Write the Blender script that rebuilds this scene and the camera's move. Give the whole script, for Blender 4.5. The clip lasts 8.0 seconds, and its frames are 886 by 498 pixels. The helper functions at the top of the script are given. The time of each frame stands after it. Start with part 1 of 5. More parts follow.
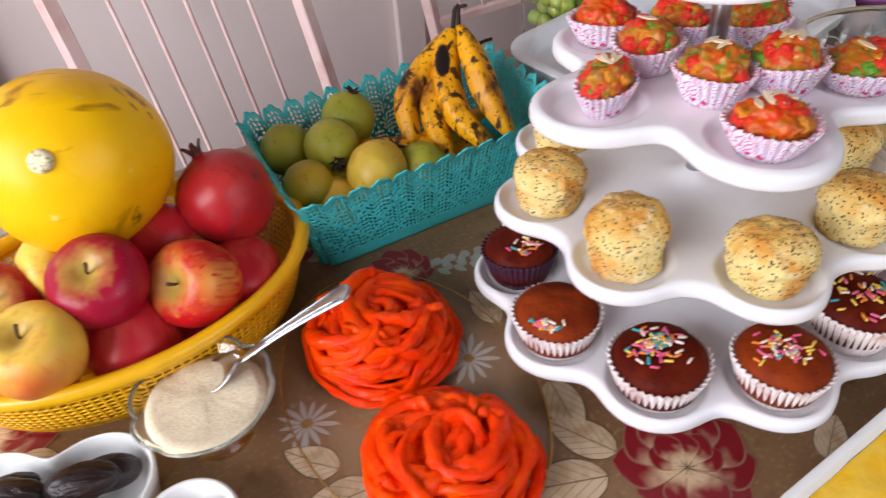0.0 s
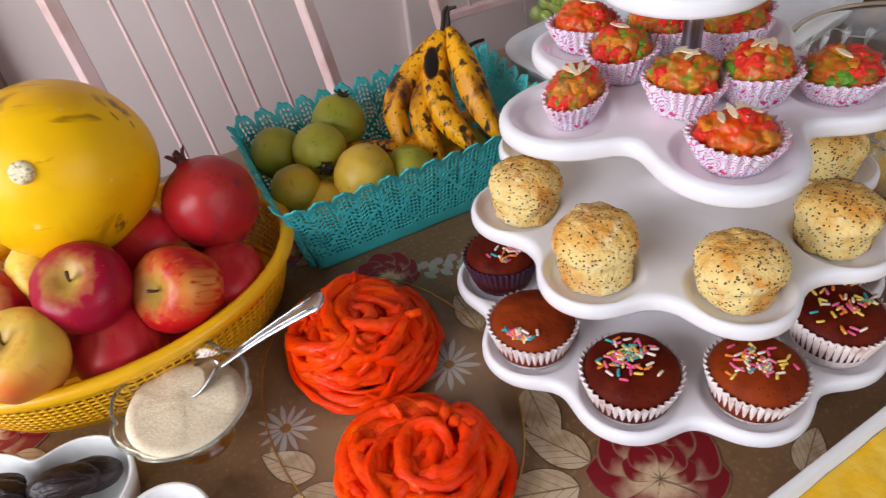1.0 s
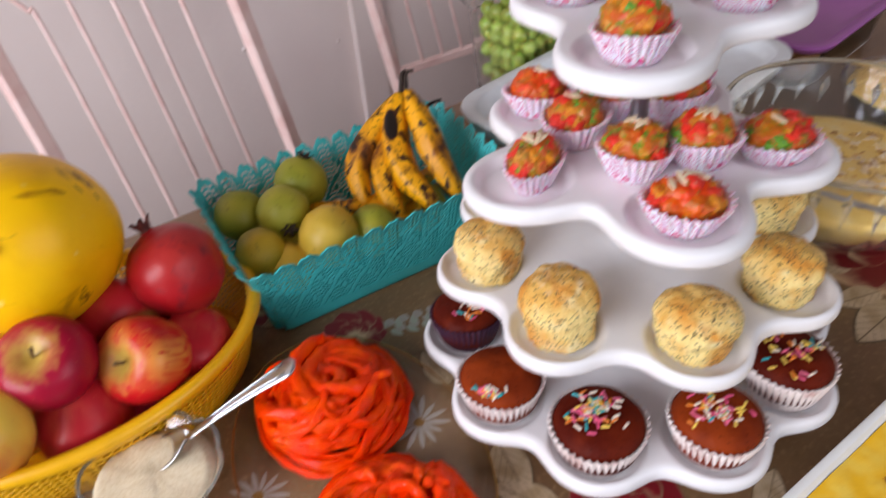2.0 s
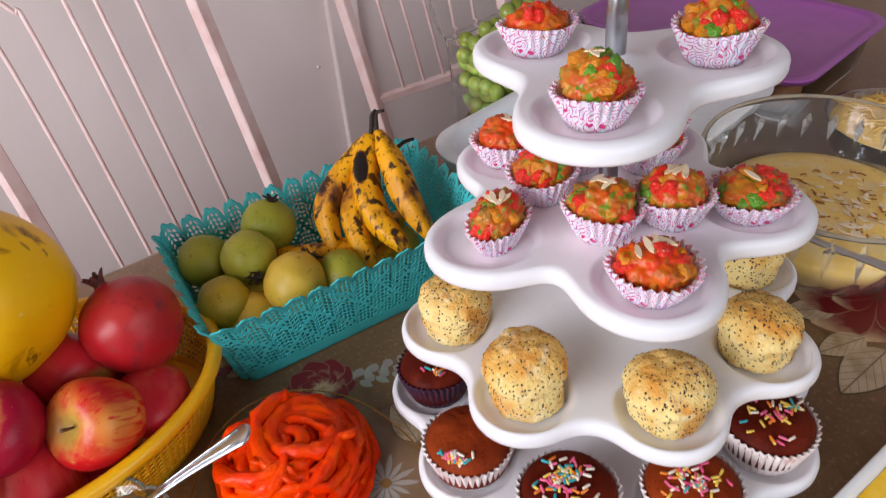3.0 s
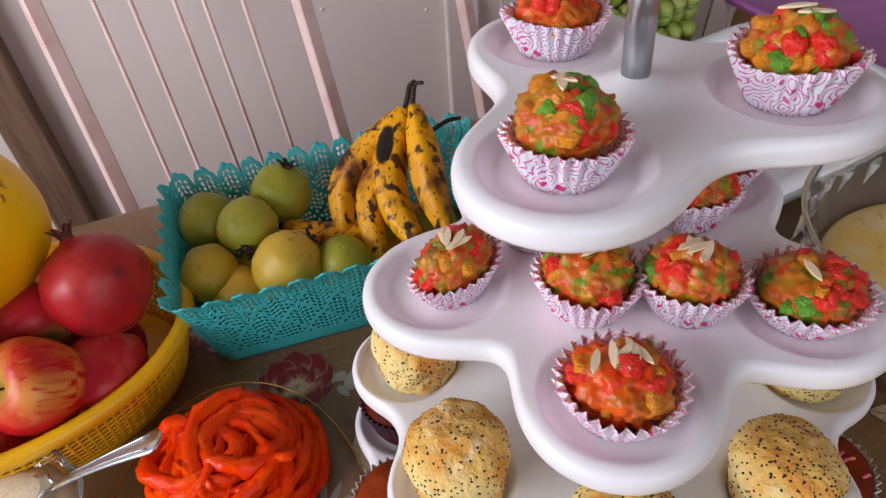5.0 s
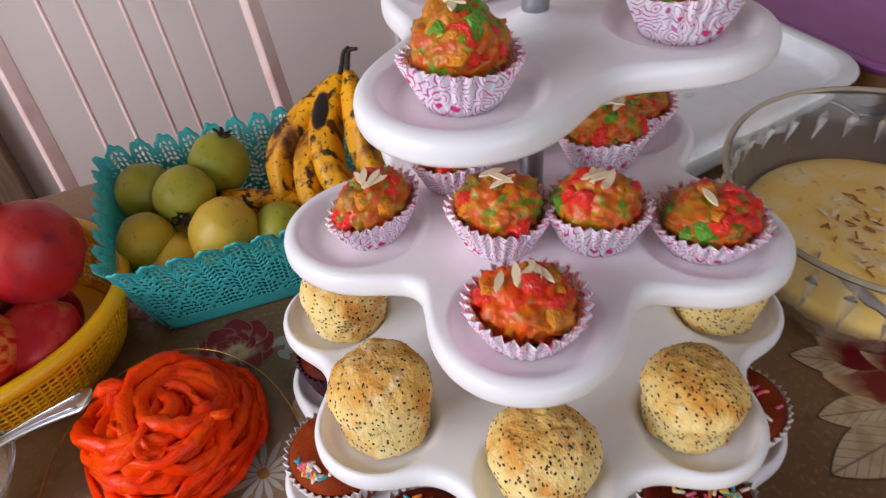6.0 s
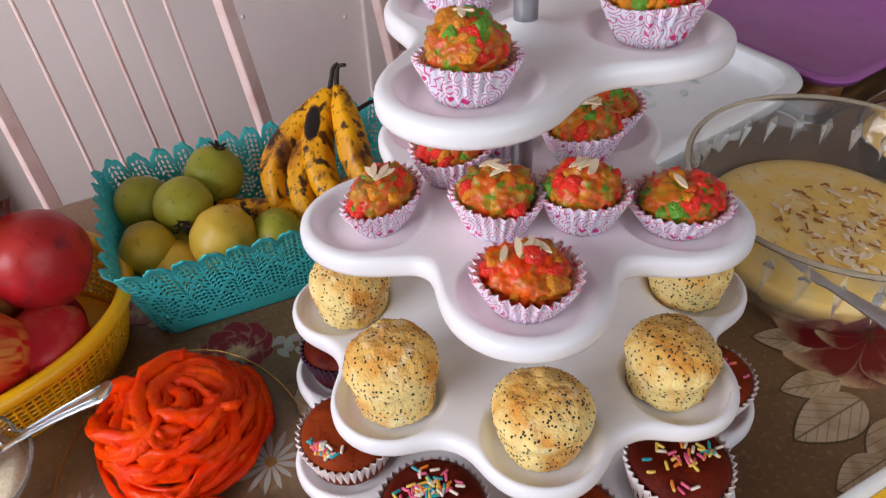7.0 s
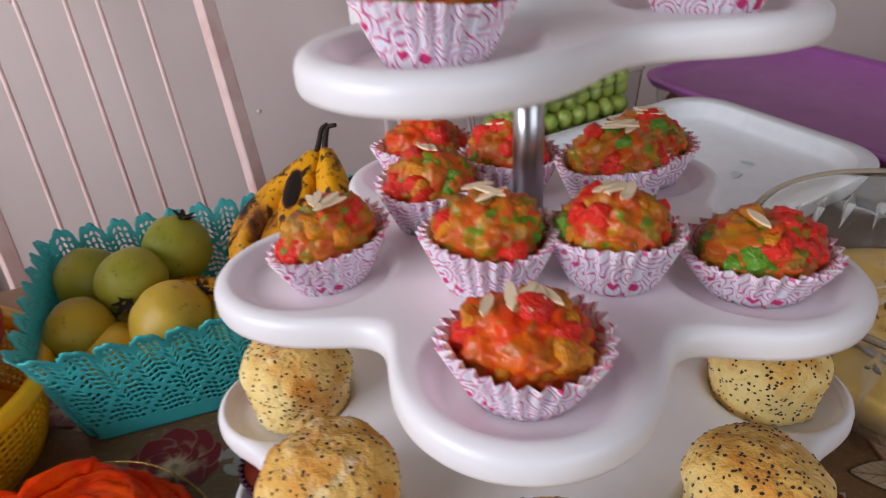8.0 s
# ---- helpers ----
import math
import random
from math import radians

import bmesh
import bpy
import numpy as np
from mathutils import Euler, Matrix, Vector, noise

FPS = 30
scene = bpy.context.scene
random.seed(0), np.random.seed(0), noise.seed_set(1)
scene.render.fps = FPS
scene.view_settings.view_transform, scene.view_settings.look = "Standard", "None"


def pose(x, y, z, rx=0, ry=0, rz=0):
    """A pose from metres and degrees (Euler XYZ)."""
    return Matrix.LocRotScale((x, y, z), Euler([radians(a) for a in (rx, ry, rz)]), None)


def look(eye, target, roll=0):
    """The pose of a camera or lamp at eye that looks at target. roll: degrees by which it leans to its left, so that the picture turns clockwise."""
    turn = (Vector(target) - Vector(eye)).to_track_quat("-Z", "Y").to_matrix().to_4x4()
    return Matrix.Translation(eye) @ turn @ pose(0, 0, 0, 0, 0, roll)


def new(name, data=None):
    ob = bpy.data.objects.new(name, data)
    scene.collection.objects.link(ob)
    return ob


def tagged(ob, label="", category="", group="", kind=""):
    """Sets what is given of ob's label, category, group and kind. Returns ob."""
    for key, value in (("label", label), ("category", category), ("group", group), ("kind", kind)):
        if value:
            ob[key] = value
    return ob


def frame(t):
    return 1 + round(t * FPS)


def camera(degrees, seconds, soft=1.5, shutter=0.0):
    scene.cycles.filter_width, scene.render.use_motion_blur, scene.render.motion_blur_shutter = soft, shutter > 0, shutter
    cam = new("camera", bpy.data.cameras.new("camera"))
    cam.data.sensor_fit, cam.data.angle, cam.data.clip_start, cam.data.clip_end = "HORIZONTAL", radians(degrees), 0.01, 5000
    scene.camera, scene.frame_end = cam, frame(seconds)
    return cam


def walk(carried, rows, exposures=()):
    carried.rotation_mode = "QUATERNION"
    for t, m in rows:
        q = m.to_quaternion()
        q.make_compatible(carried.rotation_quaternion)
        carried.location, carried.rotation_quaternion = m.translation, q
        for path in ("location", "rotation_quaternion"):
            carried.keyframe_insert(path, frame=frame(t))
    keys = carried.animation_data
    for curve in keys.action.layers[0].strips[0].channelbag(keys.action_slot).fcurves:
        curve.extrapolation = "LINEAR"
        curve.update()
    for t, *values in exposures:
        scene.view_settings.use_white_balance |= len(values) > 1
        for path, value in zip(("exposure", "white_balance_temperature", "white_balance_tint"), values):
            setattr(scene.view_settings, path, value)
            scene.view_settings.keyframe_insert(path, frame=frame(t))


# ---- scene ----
cam = camera(64.5, 8.0, 1.25, 0.5)
PATH = [
    (0, (0.129, 0.126, 0.491), (0.044, 1.596, -0.862), -4.2),
    (0.5, (0.191, 0.15, 0.498), (0.03, 1.583, -0.888), -5.7),
    (1, (0.173, 0.138, 0.501), (0.002, 1.581, -0.873), -6.4),
    (1.5, (0.146, 0.129, 0.506), (-0.02, 1.593, -0.847), -6.4),
    (2, (0.165, 0.139, 0.525), (0.128, 1.657, -0.776), -4.7),
    (2.2, (0.173, 0.142, 0.537), (0.188, 1.696, -0.722), -3.6),
    (3.3, (0.214, 0.212, 0.536), (0.149, 1.745, -0.747), -5.7),
    (3.5, (0.238, 0.239, 0.54), (0.074, 1.774, -0.732), -4.6),
    (4, (0.277, 0.286, 0.532), (-0.053, 1.767, -0.771), -4.0),
    (4.2, (0.279, 0.29, 0.522), (-0.075, 1.742, -0.806), -3.1),
    (5.3, (0.306, 0.307, 0.5), (-0.106, 1.686, -0.889), -5.4),
    (5.5, (0.315, 0.301, 0.493), (-0.08, 1.681, -0.9), -5.1),
    (6, (0.325, 0.282, 0.49), (0.015, 1.683, -0.903), -3.8),
    (6.5, (0.323, 0.246, 0.501), (0.101, 1.685, -0.87), -3.0),
    (7, (0.309, 0.232, 0.503), (0.099, 1.698, -0.841), -2.3),
    (7.5, (0.307, 0.293, 0.458), (0.015, 1.832, -0.785), -3.1),
    (8, (0.325, 0.314, 0.395), (-0.008, 1.983, -0.656), -2.7),
]
walk(cam, [(t, look(eye, target, roll)) for t, eye, target, roll in PATH],
     exposures=((0, 0.14), (0.5, 0.01), (1, -0.04), (1.5, 0.06), (2, 0.06), (4, 0.02), (5.5, -0.10), (7.0, -0.04), (7.5, -0.09), (8.0, -0.25)))

# ---------------------------------------------------------------- world, light
UA, NA = Vector((0.870, 0.492, 0.0)), Vector((-0.492, 0.870, 0.0))


def at(a, b, z):
    """A place by the table's own directions: a along its far edge, b towards the wall."""
    return UA * a + NA * b + Vector((0, 0, z))


TURN = Matrix(((0.870, -0.492, 0, 0), (0.492, 0.870, 0, 0), (0, 0, 1, 0), (0, 0, 0, 1)))
world = bpy.data.worlds.new("world")
scene.world = world
world.use_nodes = True
wn = world.node_tree.nodes
sky = wn.new("ShaderNodeTexSky")
sky.sky_type, sky.sun_disc, sky.sun_elevation, sky.sun_rotation = "NISHITA", False, radians(40), radians(200)
world.node_tree.links.new(sky.outputs[0], wn["Background"].inputs[0])
wn["Background"].inputs[1].default_value = 0.1


def window_light(name, eye, target, w, h, watts, colour):
    data = bpy.data.lights.new(name, "AREA")
    data.shape, data.size, data.size_y, data.energy, data.color = "RECTANGLE", w, h, watts, colour
    ob = new(name, data)
    ob.matrix_world = look(eye, target)
    return ob


window_light("window_light", at(-1.52, -0.05, 0.95), at(0.35, 0.5, 0.1), 1.6, 1.1, 57, (0.935, 0.925, 1.0))
# Soft fill added from the front; its south window is unseen and assumed.
window_light("window_light", at(1.1, -1.52, 1.0), at(0.9, 0.7, 0.1), 1.7, 1.1, 15, (0.93, 0.925, 1.0))
scene.view_settings.exposure = 0.0

# ---------------------------------------------------------------- materials


def rgb(h):
    """Linear colour from an sRGB hex string."""
    out = []
    for i in (0, 2, 4):
        c = int(h[i:i + 2], 16) / 255
        out.append(c / 12.92 if c <= 0.04045 else ((c + 0.055) / 1.055) ** 2.4)
    return (*out, 1.0)


class Mat:
    """A small builder for node materials on object coordinates."""

    def __init__(self, name, colour, rough=0.5, metal=0.0, **more):
        self.m = bpy.data.materials.new(name)
        self.m.use_nodes = True
        self.t = self.m.node_tree
        self.b = self.t.nodes["Principled BSDF"]
        self.b.inputs["Base Color"].default_value = colour
        self.b.inputs["Roughness"].default_value = rough
        self.b.inputs["Metallic"].default_value = metal
        for key, value in more.items():
            self.b.inputs[key.replace("_", " ")].default_value = value
        self.co = self.t.nodes.new("ShaderNodeTexCoord").outputs["Object"]
        self.col = None
        self.colour = colour
        self.bumped = None

    def node(self, kind, **inputs):
        n = self.t.nodes.new(kind)
        for key, value in inputs.items():
            key = key.replace("_", " ")
            if hasattr(value, "is_linked") or isinstance(value, bpy.types.NodeSocket):
                self.t.links.new(value, n.inputs[key])
            else:
                n.inputs[key].default_value = value
        return n

    def noise(self, scale, detail=3.0, distort=0.0, co=None):
        return self.node("ShaderNodeTexNoise", Vector=co or self.co, Scale=scale, Detail=detail, Distortion=distort).outputs["Fac"]

    def voronoi(self, scale, randomness=1.0, co=None):
        return self.node("ShaderNodeTexVoronoi", Vector=co or self.co, Scale=scale, Randomness=randomness).outputs["Distance"]

    def stretch(self, x, y, z):
        return self.node("ShaderNodeMapping", Vector=self.co, Scale=(x, y, z)).outputs[0]

    def axis(self, which):
        return self.node("ShaderNodeSeparateXYZ", Vector=self.co).outputs[which]

    def random(self):
        return self.t.nodes.new("ShaderNodeObjectInfo").outputs["Random"]

    def math(self, op, a, b=0.0):
        n = self.t.nodes.new("ShaderNodeMath")
        n.operation = op
        for i, v in enumerate((a, b)):
            if isinstance(v, bpy.types.NodeSocket):
                self.t.links.new(v, n.inputs[i])
            else:
                n.inputs[i].default_value = v
        return n.outputs[0]

    def ramp(self, fac, *stops):
        n = self.t.nodes.new("ShaderNodeValToRGB")
        e = n.color_ramp.elements
        while len(e) < len(stops):
            e.new(0.5)
        for el, (p, c) in zip(e, stops):
            el.position, el.color = p, c if len(c) == 4 else (*c, 1)
        self.t.links.new(fac, n.inputs[0])
        return n.outputs[0]

    def paint(self, fac, colour, lo=0.0, hi=1.0):
        """Lays colour (or a socket) over what is there, where fac runs from lo to hi."""
        r = self.node("ShaderNodeMapRange", Value=fac, From_Min=lo, From_Max=hi).outputs[0]
        mix = self.t.nodes.new("ShaderNodeMix")
        mix.data_type = "RGBA"
        self.t.links.new(r, mix.inputs["Factor"])
        a, b = mix.inputs[6], mix.inputs[7]
        if self.col is None:
            a.default_value = self.colour
        else:
            self.t.links.new(self.col, a)
        if isinstance(colour, bpy.types.NodeSocket):
            self.t.links.new(colour, b)
        else:
            b.default_value = colour
        self.col = mix.outputs[2]
        return self

    def bump(self, height, strength=0.3, distance=0.001):
        n = self.node("ShaderNodeBump", Strength=strength, Distance=distance, Height=height)
        if self.bumped:
            self.t.links.new(self.bumped, n.inputs["Normal"])
        self.bumped = n.outputs[0]
        return self

    def rough(self, fac, lo, hi):
        r = self.node("ShaderNodeMapRange", Value=fac, To_Min=lo, To_Max=hi).outputs[0]
        self.t.links.new(r, self.b.inputs["Roughness"])
        return self

    def done(self):
        if self.col is not None:
            self.t.links.new(self.col, self.b.inputs["Base Color"])
        if self.bumped is not None:
            self.t.links.new(self.bumped, self.b.inputs["Normal"])
        return self.m


def plastic(name, hexcol, rough=0.35, wear=0.06):
    m = Mat(name, rgb(hexcol), rough)
    c = m.colour
    m.paint(m.noise(60, 4), tuple(x * (1 - wear * 2) for x in c[:3]) + (1,), 0.45, 0.8)
    m.bump(m.noise(350, 2), 0.06, 0.0005)
    m.rough(m.noise(25), rough - 0.06, rough + 0.1)
    return m.done()


def glass(name, tint=(1, 1, 1, 1), rough=0.02):
    return Mat(name, tint, rough, Transmission_Weight=1.0, IOR=1.45).done()


M = {}
M["white"] = plastic("white_plastic", "ebebee", 0.32, 0.02)
M["steel"] = Mat("brushed_steel", rgb("b9bcc0"), 0.28, 1.0)
M["steel"] = M["steel"].bump(M["steel"].noise(400, 2), 0.08, 0.0004).done()
M["glass"] = Mat("clear_glass", (0.97, 0.98, 0.97, 1), 0.03, Transmission_Weight=1.0, IOR=1.2, Coat_Weight=0.8, Coat_Roughness=0.03).done()
M["film"] = Mat("clear_plastic", (0.95, 0.97, 0.96, 1), 0.08, Transmission_Weight=1.0, IOR=1.06, Coat_Weight=0.35, Coat_Roughness=0.08).done()
M["teal"] = plastic("teal_plastic", "40bec0", 0.38)
M["yellow"] = plastic("yellow_plastic", "efb40c", 0.36)
M["purple"] = plastic("purple_plastic", "a25aa4", 0.36)
M["dark"] = Mat("dark_stem", rgb("2a1c12"), 0.7).done()
M["stalk"] = Mat("apple_stalk", rgb("5a4022"), 0.7).done()

m = Mat("melon_rind", rgb("fac60a"), 0.36, Specular_IOR_Level=0.25)
m.paint(m.noise(14, 3), rgb("f3b604"), 0.45, 0.75)
m.paint(m.noise(60, 3), rgb("fbe27a"), 0.68, 0.8)
m.paint(m.noise(16, 5, 0.4, m.stretch(1, 1, 0.35)), rgb("e8ae06"), 0.55, 0.7)
m.paint(m.noise(20, 6, 0.9, m.stretch(0.45, 1.2, 1.2)), rgb("a8700e"), 0.63, 0.72)
m.paint(m.noise(34, 5, 0.8, m.stretch(0.3, 1, 1.4)), rgb("7a4c10"), 0.64, 0.70)
m.bump(m.noise(45, 4), 0.15, 0.002)
M["melon"] = m.done()


def apple_mat(name, red, gold, amount, sharp=0.62):
    m = Mat(name, rgb(gold), 0.34, Specular_IOR_Level=0.28)
    m.paint(m.noise(11, 2), rgb(red), amount - 0.14, amount + 0.12)
    streak = m.noise(26, 4, 0.3, m.stretch(6, 6, 0.5))
    m.paint(streak, rgb(red), 0.52 - (0.5 - amount) * 0.3, sharp)
    m.paint(m.noise(22, 3, 0.2, m.stretch(5, 5, 0.4)), rgb(gold), 0.64, 0.9)
    m.paint(m.voronoi(170), rgb("cc7a58"), 0.09, 0.03)
    m.bump(m.noise(40, 3), 0.12, 0.002)
    sep = m.node("ShaderNodeSeparateXYZ", Vector=m.co)
    reach = m.math("SQRT", m.math("ADD", m.math("POWER", sep.outputs[0], 2.0), m.math("POWER", sep.outputs[1], 2.0)))
    m.paint(m.math("ADD", reach, m.math("MULTIPLY", m.noise(70, 4), 0.030)), rgb("c4a04a"), 0.039, 0.022)
    return m.done()


M["apple_red"] = apple_mat("apple_skin_red", "a01030", "c43038", 0.28)
M["apple_mix"] = apple_mat("apple_skin_striped", "c4161e", "eab04e", 0.40)
M["apple_gold"] = apple_mat("apple_skin_gold", "d8622e", "eac650", 0.58, 0.92)
M["apple_pink"] = apple_mat("apple_skin_pink", "c02430", "d8604a", 0.34)
m = Mat("pomegranate_skin", rgb("a8161f"), 0.38, Specular_IOR_Level=0.35)
m.paint(m.noise(18, 4), rgb("bc3832"), 0.42, 0.75)
m.paint(m.noise(70, 4), rgb("7d1c28"), 0.54, 0.72)
m.paint(m.noise(260, 3), rgb("b8483e"), 0.68, 0.80)
m.bump(m.noise(28, 3), 0.2, 0.003)
m.bump(m.noise(160, 4), 0.25, 0.001)
M["pom"] = m.done()


def guava_mat(name, base, other):
    m = Mat(name, rgb(base), 0.36, Specular_IOR_Level=0.4)
    m.paint(m.noise(18, 2), rgb(other), 0.40, 0.62)
    m.paint(m.noise(45, 4), rgb("c4b048"), 0.64, 0.90)
    m.paint(m.noise(150, 4), rgb("5c5a1c"), 0.62, 0.76)
    m.bump(m.noise(120, 3), 0.25, 0.001)
    m.rough(m.noise(60, 3), 0.38, 0.56)
    return m.done()


M["guava_green"] = guava_mat("guava_skin_green", "a8a234", "90942a")
M["guava_yellow"] = guava_mat("guava_skin_yellow", "dab03c", "c2a236")
M["guava_olive"] = guava_mat("guava_skin_olive", "b89826", "9c8a22")


def banana_mat(name, bruise=None):
    """Ripe skin: fine brown specks, long bruised streaks, and on one finger a large black bruise."""
    m = Mat(name, rgb("eda80c"), 0.46, Specular_IOR_Level=0.35)
    m.paint(m.noise(16, 3), rgb("d48e0c"), 0.45, 0.66)
    m.paint(m.noise(20, 5, 0.4, m.stretch(1.2, 1, 0.5)), rgb("8a4c10"), 0.53, 0.62)
    m.paint(m.noise(20, 5, 0.4, m.stretch(1.2, 1, 0.5)), rgb("24140a"), 0.60, 0.66)
    m.paint(m.noise(90, 5, 0.3, m.stretch(1, 1, 0.3)), rgb("3a200c"), 0.57, 0.64)
    m.paint(m.noise(270, 3), rgb("3a200c"), 0.63, 0.69)
    m.paint(m.noise(75, 4, 0.2, m.stretch(1, 1, 0.12)), rgb("5a300e"), 0.56, 0.66)
    if bruise:
        c, k = bruise
        n = m.node("ShaderNodeMapping", Vector=m.co, Scale=k, Location=tuple(-p * q for p, q in zip(c, k)))
        far = m.t.nodes.new("ShaderNodeVectorMath")
        far.operation = "LENGTH"
        m.t.links.new(n.outputs[0], far.inputs[0])
        edge = m.math("ADD", far.outputs["Value"], m.math("MULTIPLY", m.noise(90, 4), 0.9))
        m.paint(edge, rgb("5a2e0e"), 1.55, 1.40)
        m.paint(edge, rgb("1a100a"), 1.42, 1.25)
    m.bump(m.noise(60, 3), 0.2, 0.001)
    return m.done()


M["banana"] = banana_mat("banana_skin")
M["banana_bruised"] = banana_mat("banana_skin_bruised", ((0.108, 0.800, 0.148), (120.0, 50.0, 56.0)))

m = Mat("sugar_syrup_coil", rgb("f33a02"), 0.10, Specular_IOR_Level=0.22, Subsurface_Weight=0.3, Subsurface_Scale=0.006)
m.b.inputs["Subsurface Radius"].default_value = (1.0, 0.22, 0.02)
m.paint(m.noise(38, 3), rgb("fa5000"), 0.46, 0.66)
m.paint(m.noise(22, 3), rgb("d82200"), 0.52, 0.74)
m.paint(m.noise(110, 4), rgb("ff6608"), 0.62, 0.78)
m.bump(m.noise(120, 5), 0.8, 0.003)
m.bump(m.noise(300, 3), 0.5, 0.0012)
M["jalebi"] = m.done()

m = Mat("poppy_seed_crumb", rgb("efd68e"), 0.8, Subsurface_Weight=0.08, Subsurface_Scale=0.003)
m.paint(m.noise(42, 4), rgb("e0ac50"), 0.46, 0.66)
m.paint(m.math("ADD", m.axis(2), m.math("MULTIPLY", m.noise(50, 4), 0.040)), rgb("e0b058"), 0.045, 0.064)
m.paint(m.noise(62, 5), rgb("f0dea6"), 0.54, 0.70)
m.paint(m.math("ADD", m.axis(2), m.math("MULTIPLY", m.noise(130, 5), 0.045)), rgb("ecdcba"), 0.071, 0.084)
m.paint(m.noise(26, 4), rgb("d0892e"), 0.54, 0.70)
m.paint(m.math("MULTIPLY", m.noise(48, 4), m.node("ShaderNodeMapRange", Value=m.axis(2), From_Min=0.016, From_Max=0.028).outputs[0]), rgb("d6943a"), 0.50, 0.64)
m.bump(m.noise(150, 5), 0.9, 0.004)
m.bump(m.noise(420, 3), 0.5, 0.0015)
M["poppy"] = m.done()
M["seed"] = Mat("poppy_seed", rgb("1c1a1e"), 0.6).done()


def choc_mat(name, a, b):
    m = Mat(name, rgb(a), 0.55, Specular_IOR_Level=0.1)
    m.paint(m.noise(40, 4), rgb(b), 0.42, 0.7)
    m.paint(m.voronoi(230), rgb("2a120a"), 0.16, 0.08)
    m.bump(m.noise(95, 6), 0.5, 0.004)
    m.rough(m.noise(60, 3), 0.42, 0.75)
    return m.done()


M["choc"] = choc_mat("brown_sponge", "8a3510", "6a220a")
M["choc_dark"] = choc_mat("chocolate_glaze", "521408", "6c220c")

m = Mat("printed_paper", rgb("f7e6ee"), 0.7, Subsurface_Weight=0.35, Subsurface_Scale=0.008)
swirl = m.node("ShaderNodeTexVoronoi", Vector=m.co, Scale=78.0)
turns = m.math("FRACT", m.math("ADD", m.math("MULTIPLY", swirl.outputs["Distance"], 7.0), m.math("MULTIPLY", m.noise(60, 2), 1.2)))
m.paint(turns, rgb("de6298"), 0.70, 0.78)
m.paint(m.voronoi(58), rgb("d8266e"), 0.15, 0.12)
M["liner_pink"] = m.done()
m = Mat("white_paper", rgb("eadfdc"), 0.75)
m.paint(m.noise(55, 2), rgb("b06a5a"), 0.55, 0.8)
M["liner_white"] = m.done()
M["liner_purple"] = Mat("purple_paper", rgb("3a1530"), 0.7).done()


def paste(name, *stops):
    """Chopped candied fruit pressed together: cells of several colours."""
    m = Mat(name, rgb("c8741a"), 0.3, Subsurface_Weight=0.2, Subsurface_Scale=0.004, Specular_IOR_Level=0.4)
    warp = m.node("ShaderNodeTexNoise", Vector=m.co, Scale=160.0, Detail=2.0).outputs["Color"]
    mix = m.t.nodes.new("ShaderNodeMix")
    mix.data_type = "VECTOR"
    mix.inputs["Factor"].default_value = 0.004
    m.t.links.new(m.co, mix.inputs[4])
    m.t.links.new(warp, mix.inputs[5])
    cells = m.node("ShaderNodeTexVoronoi", Vector=mix.outputs[1], Scale=190.0)
    pick = m.node("ShaderNodeSeparateColor", Color=cells.outputs["Color"]).outputs[0]
    m.col = m.ramp(pick, *stops)
    m.paint(m.noise(70, 3), rgb("b8621a"), 0.45, 0.65)
    m.bump(cells.outputs["Distance"], -0.7, 0.003)
    m.bump(m.noise(380, 4), 0.5, 0.0014)
    return m.done()


M["paste"] = paste("fruit_paste", (0.0, rgb("c83a1a")), (0.28, rgb("c8601c")), (0.48, rgb("b8761c")), (0.66, rgb("c88a22")), (0.80, rgb("948420")), (0.92, rgb("6a8a1e")))
M["paste_orange"] = paste("fruit_paste_orange", (0.0, rgb("d42c0e")), (0.35, rgb("dc480e")), (0.7, rgb("e06212")), (0.95, rgb("b8601a")))


def candy(name, hexcol):
    m = Mat(name, rgb(hexcol), 0.28, Subsurface_Weight=0.2, Subsurface_Scale=0.004, Specular_IOR_Level=0.42)
    m.paint(m.noise(1.6, 3), tuple(0.8 * c for c in rgb(hexcol)[:3]) + (1,), 0.45, 0.75)
    m.bump(m.noise(2.2, 4), 0.35, 0.35)
    return m.done()


M["bit_red"], M["bit_green"], M["bit_gold"], M["bit_dull"] = candy("red_bit", "e6301f"), candy("green_bit", "62992a"), candy("gold_bit", "dc8a1c"), candy("olive_bit", "9a6a1e")
M["almond"] = Mat("almond_sliver", rgb("ecd9b8"), 0.6).done()
m = Mat("almond_skin", rgb("8a4a22"), 0.6)
m.bump(m.noise(120, 3, 0, m.stretch(6, 1, 1)), 0.4, 0.001)
M["almond_skin"] = m.paint(m.noise(90, 3), rgb("6a3418"), 0.4, 0.7).done()
SPRINKLES = [Mat("sprinkle", rgb(h), 0.4).done() for h in ("f0882c", "f2cf5a", "e2527e", "f0e2d0", "2fa8ae", "ea6a8e")]
m = Mat("date_skin", rgb("1e0f10"), 0.42)
m.bump(m.noise(60, 4, 0.5, m.stretch(0.6, 2, 2)), 0.9, 0.006)
M["date"] = m.paint(m.noise(40, 3), rgb("34180f"), 0.5, 0.8).done()
m = Mat("sugar", rgb("e6d8bc"), 0.9)
M["sugar"] = m.paint(m.noise(400, 2), rgb("d8c6a2"), 0.4, 0.7).bump(m.noise(520, 4), 0.5, 0.0009).done()
m = Mat("custard", rgb("f3ce6e"), 0.3)
m.paint(m.noise(30, 5), rgb("f1dea4"), 0.45, 0.7)
m.paint(m.noise(120, 4), rgb("dca040"), 0.6, 0.75)
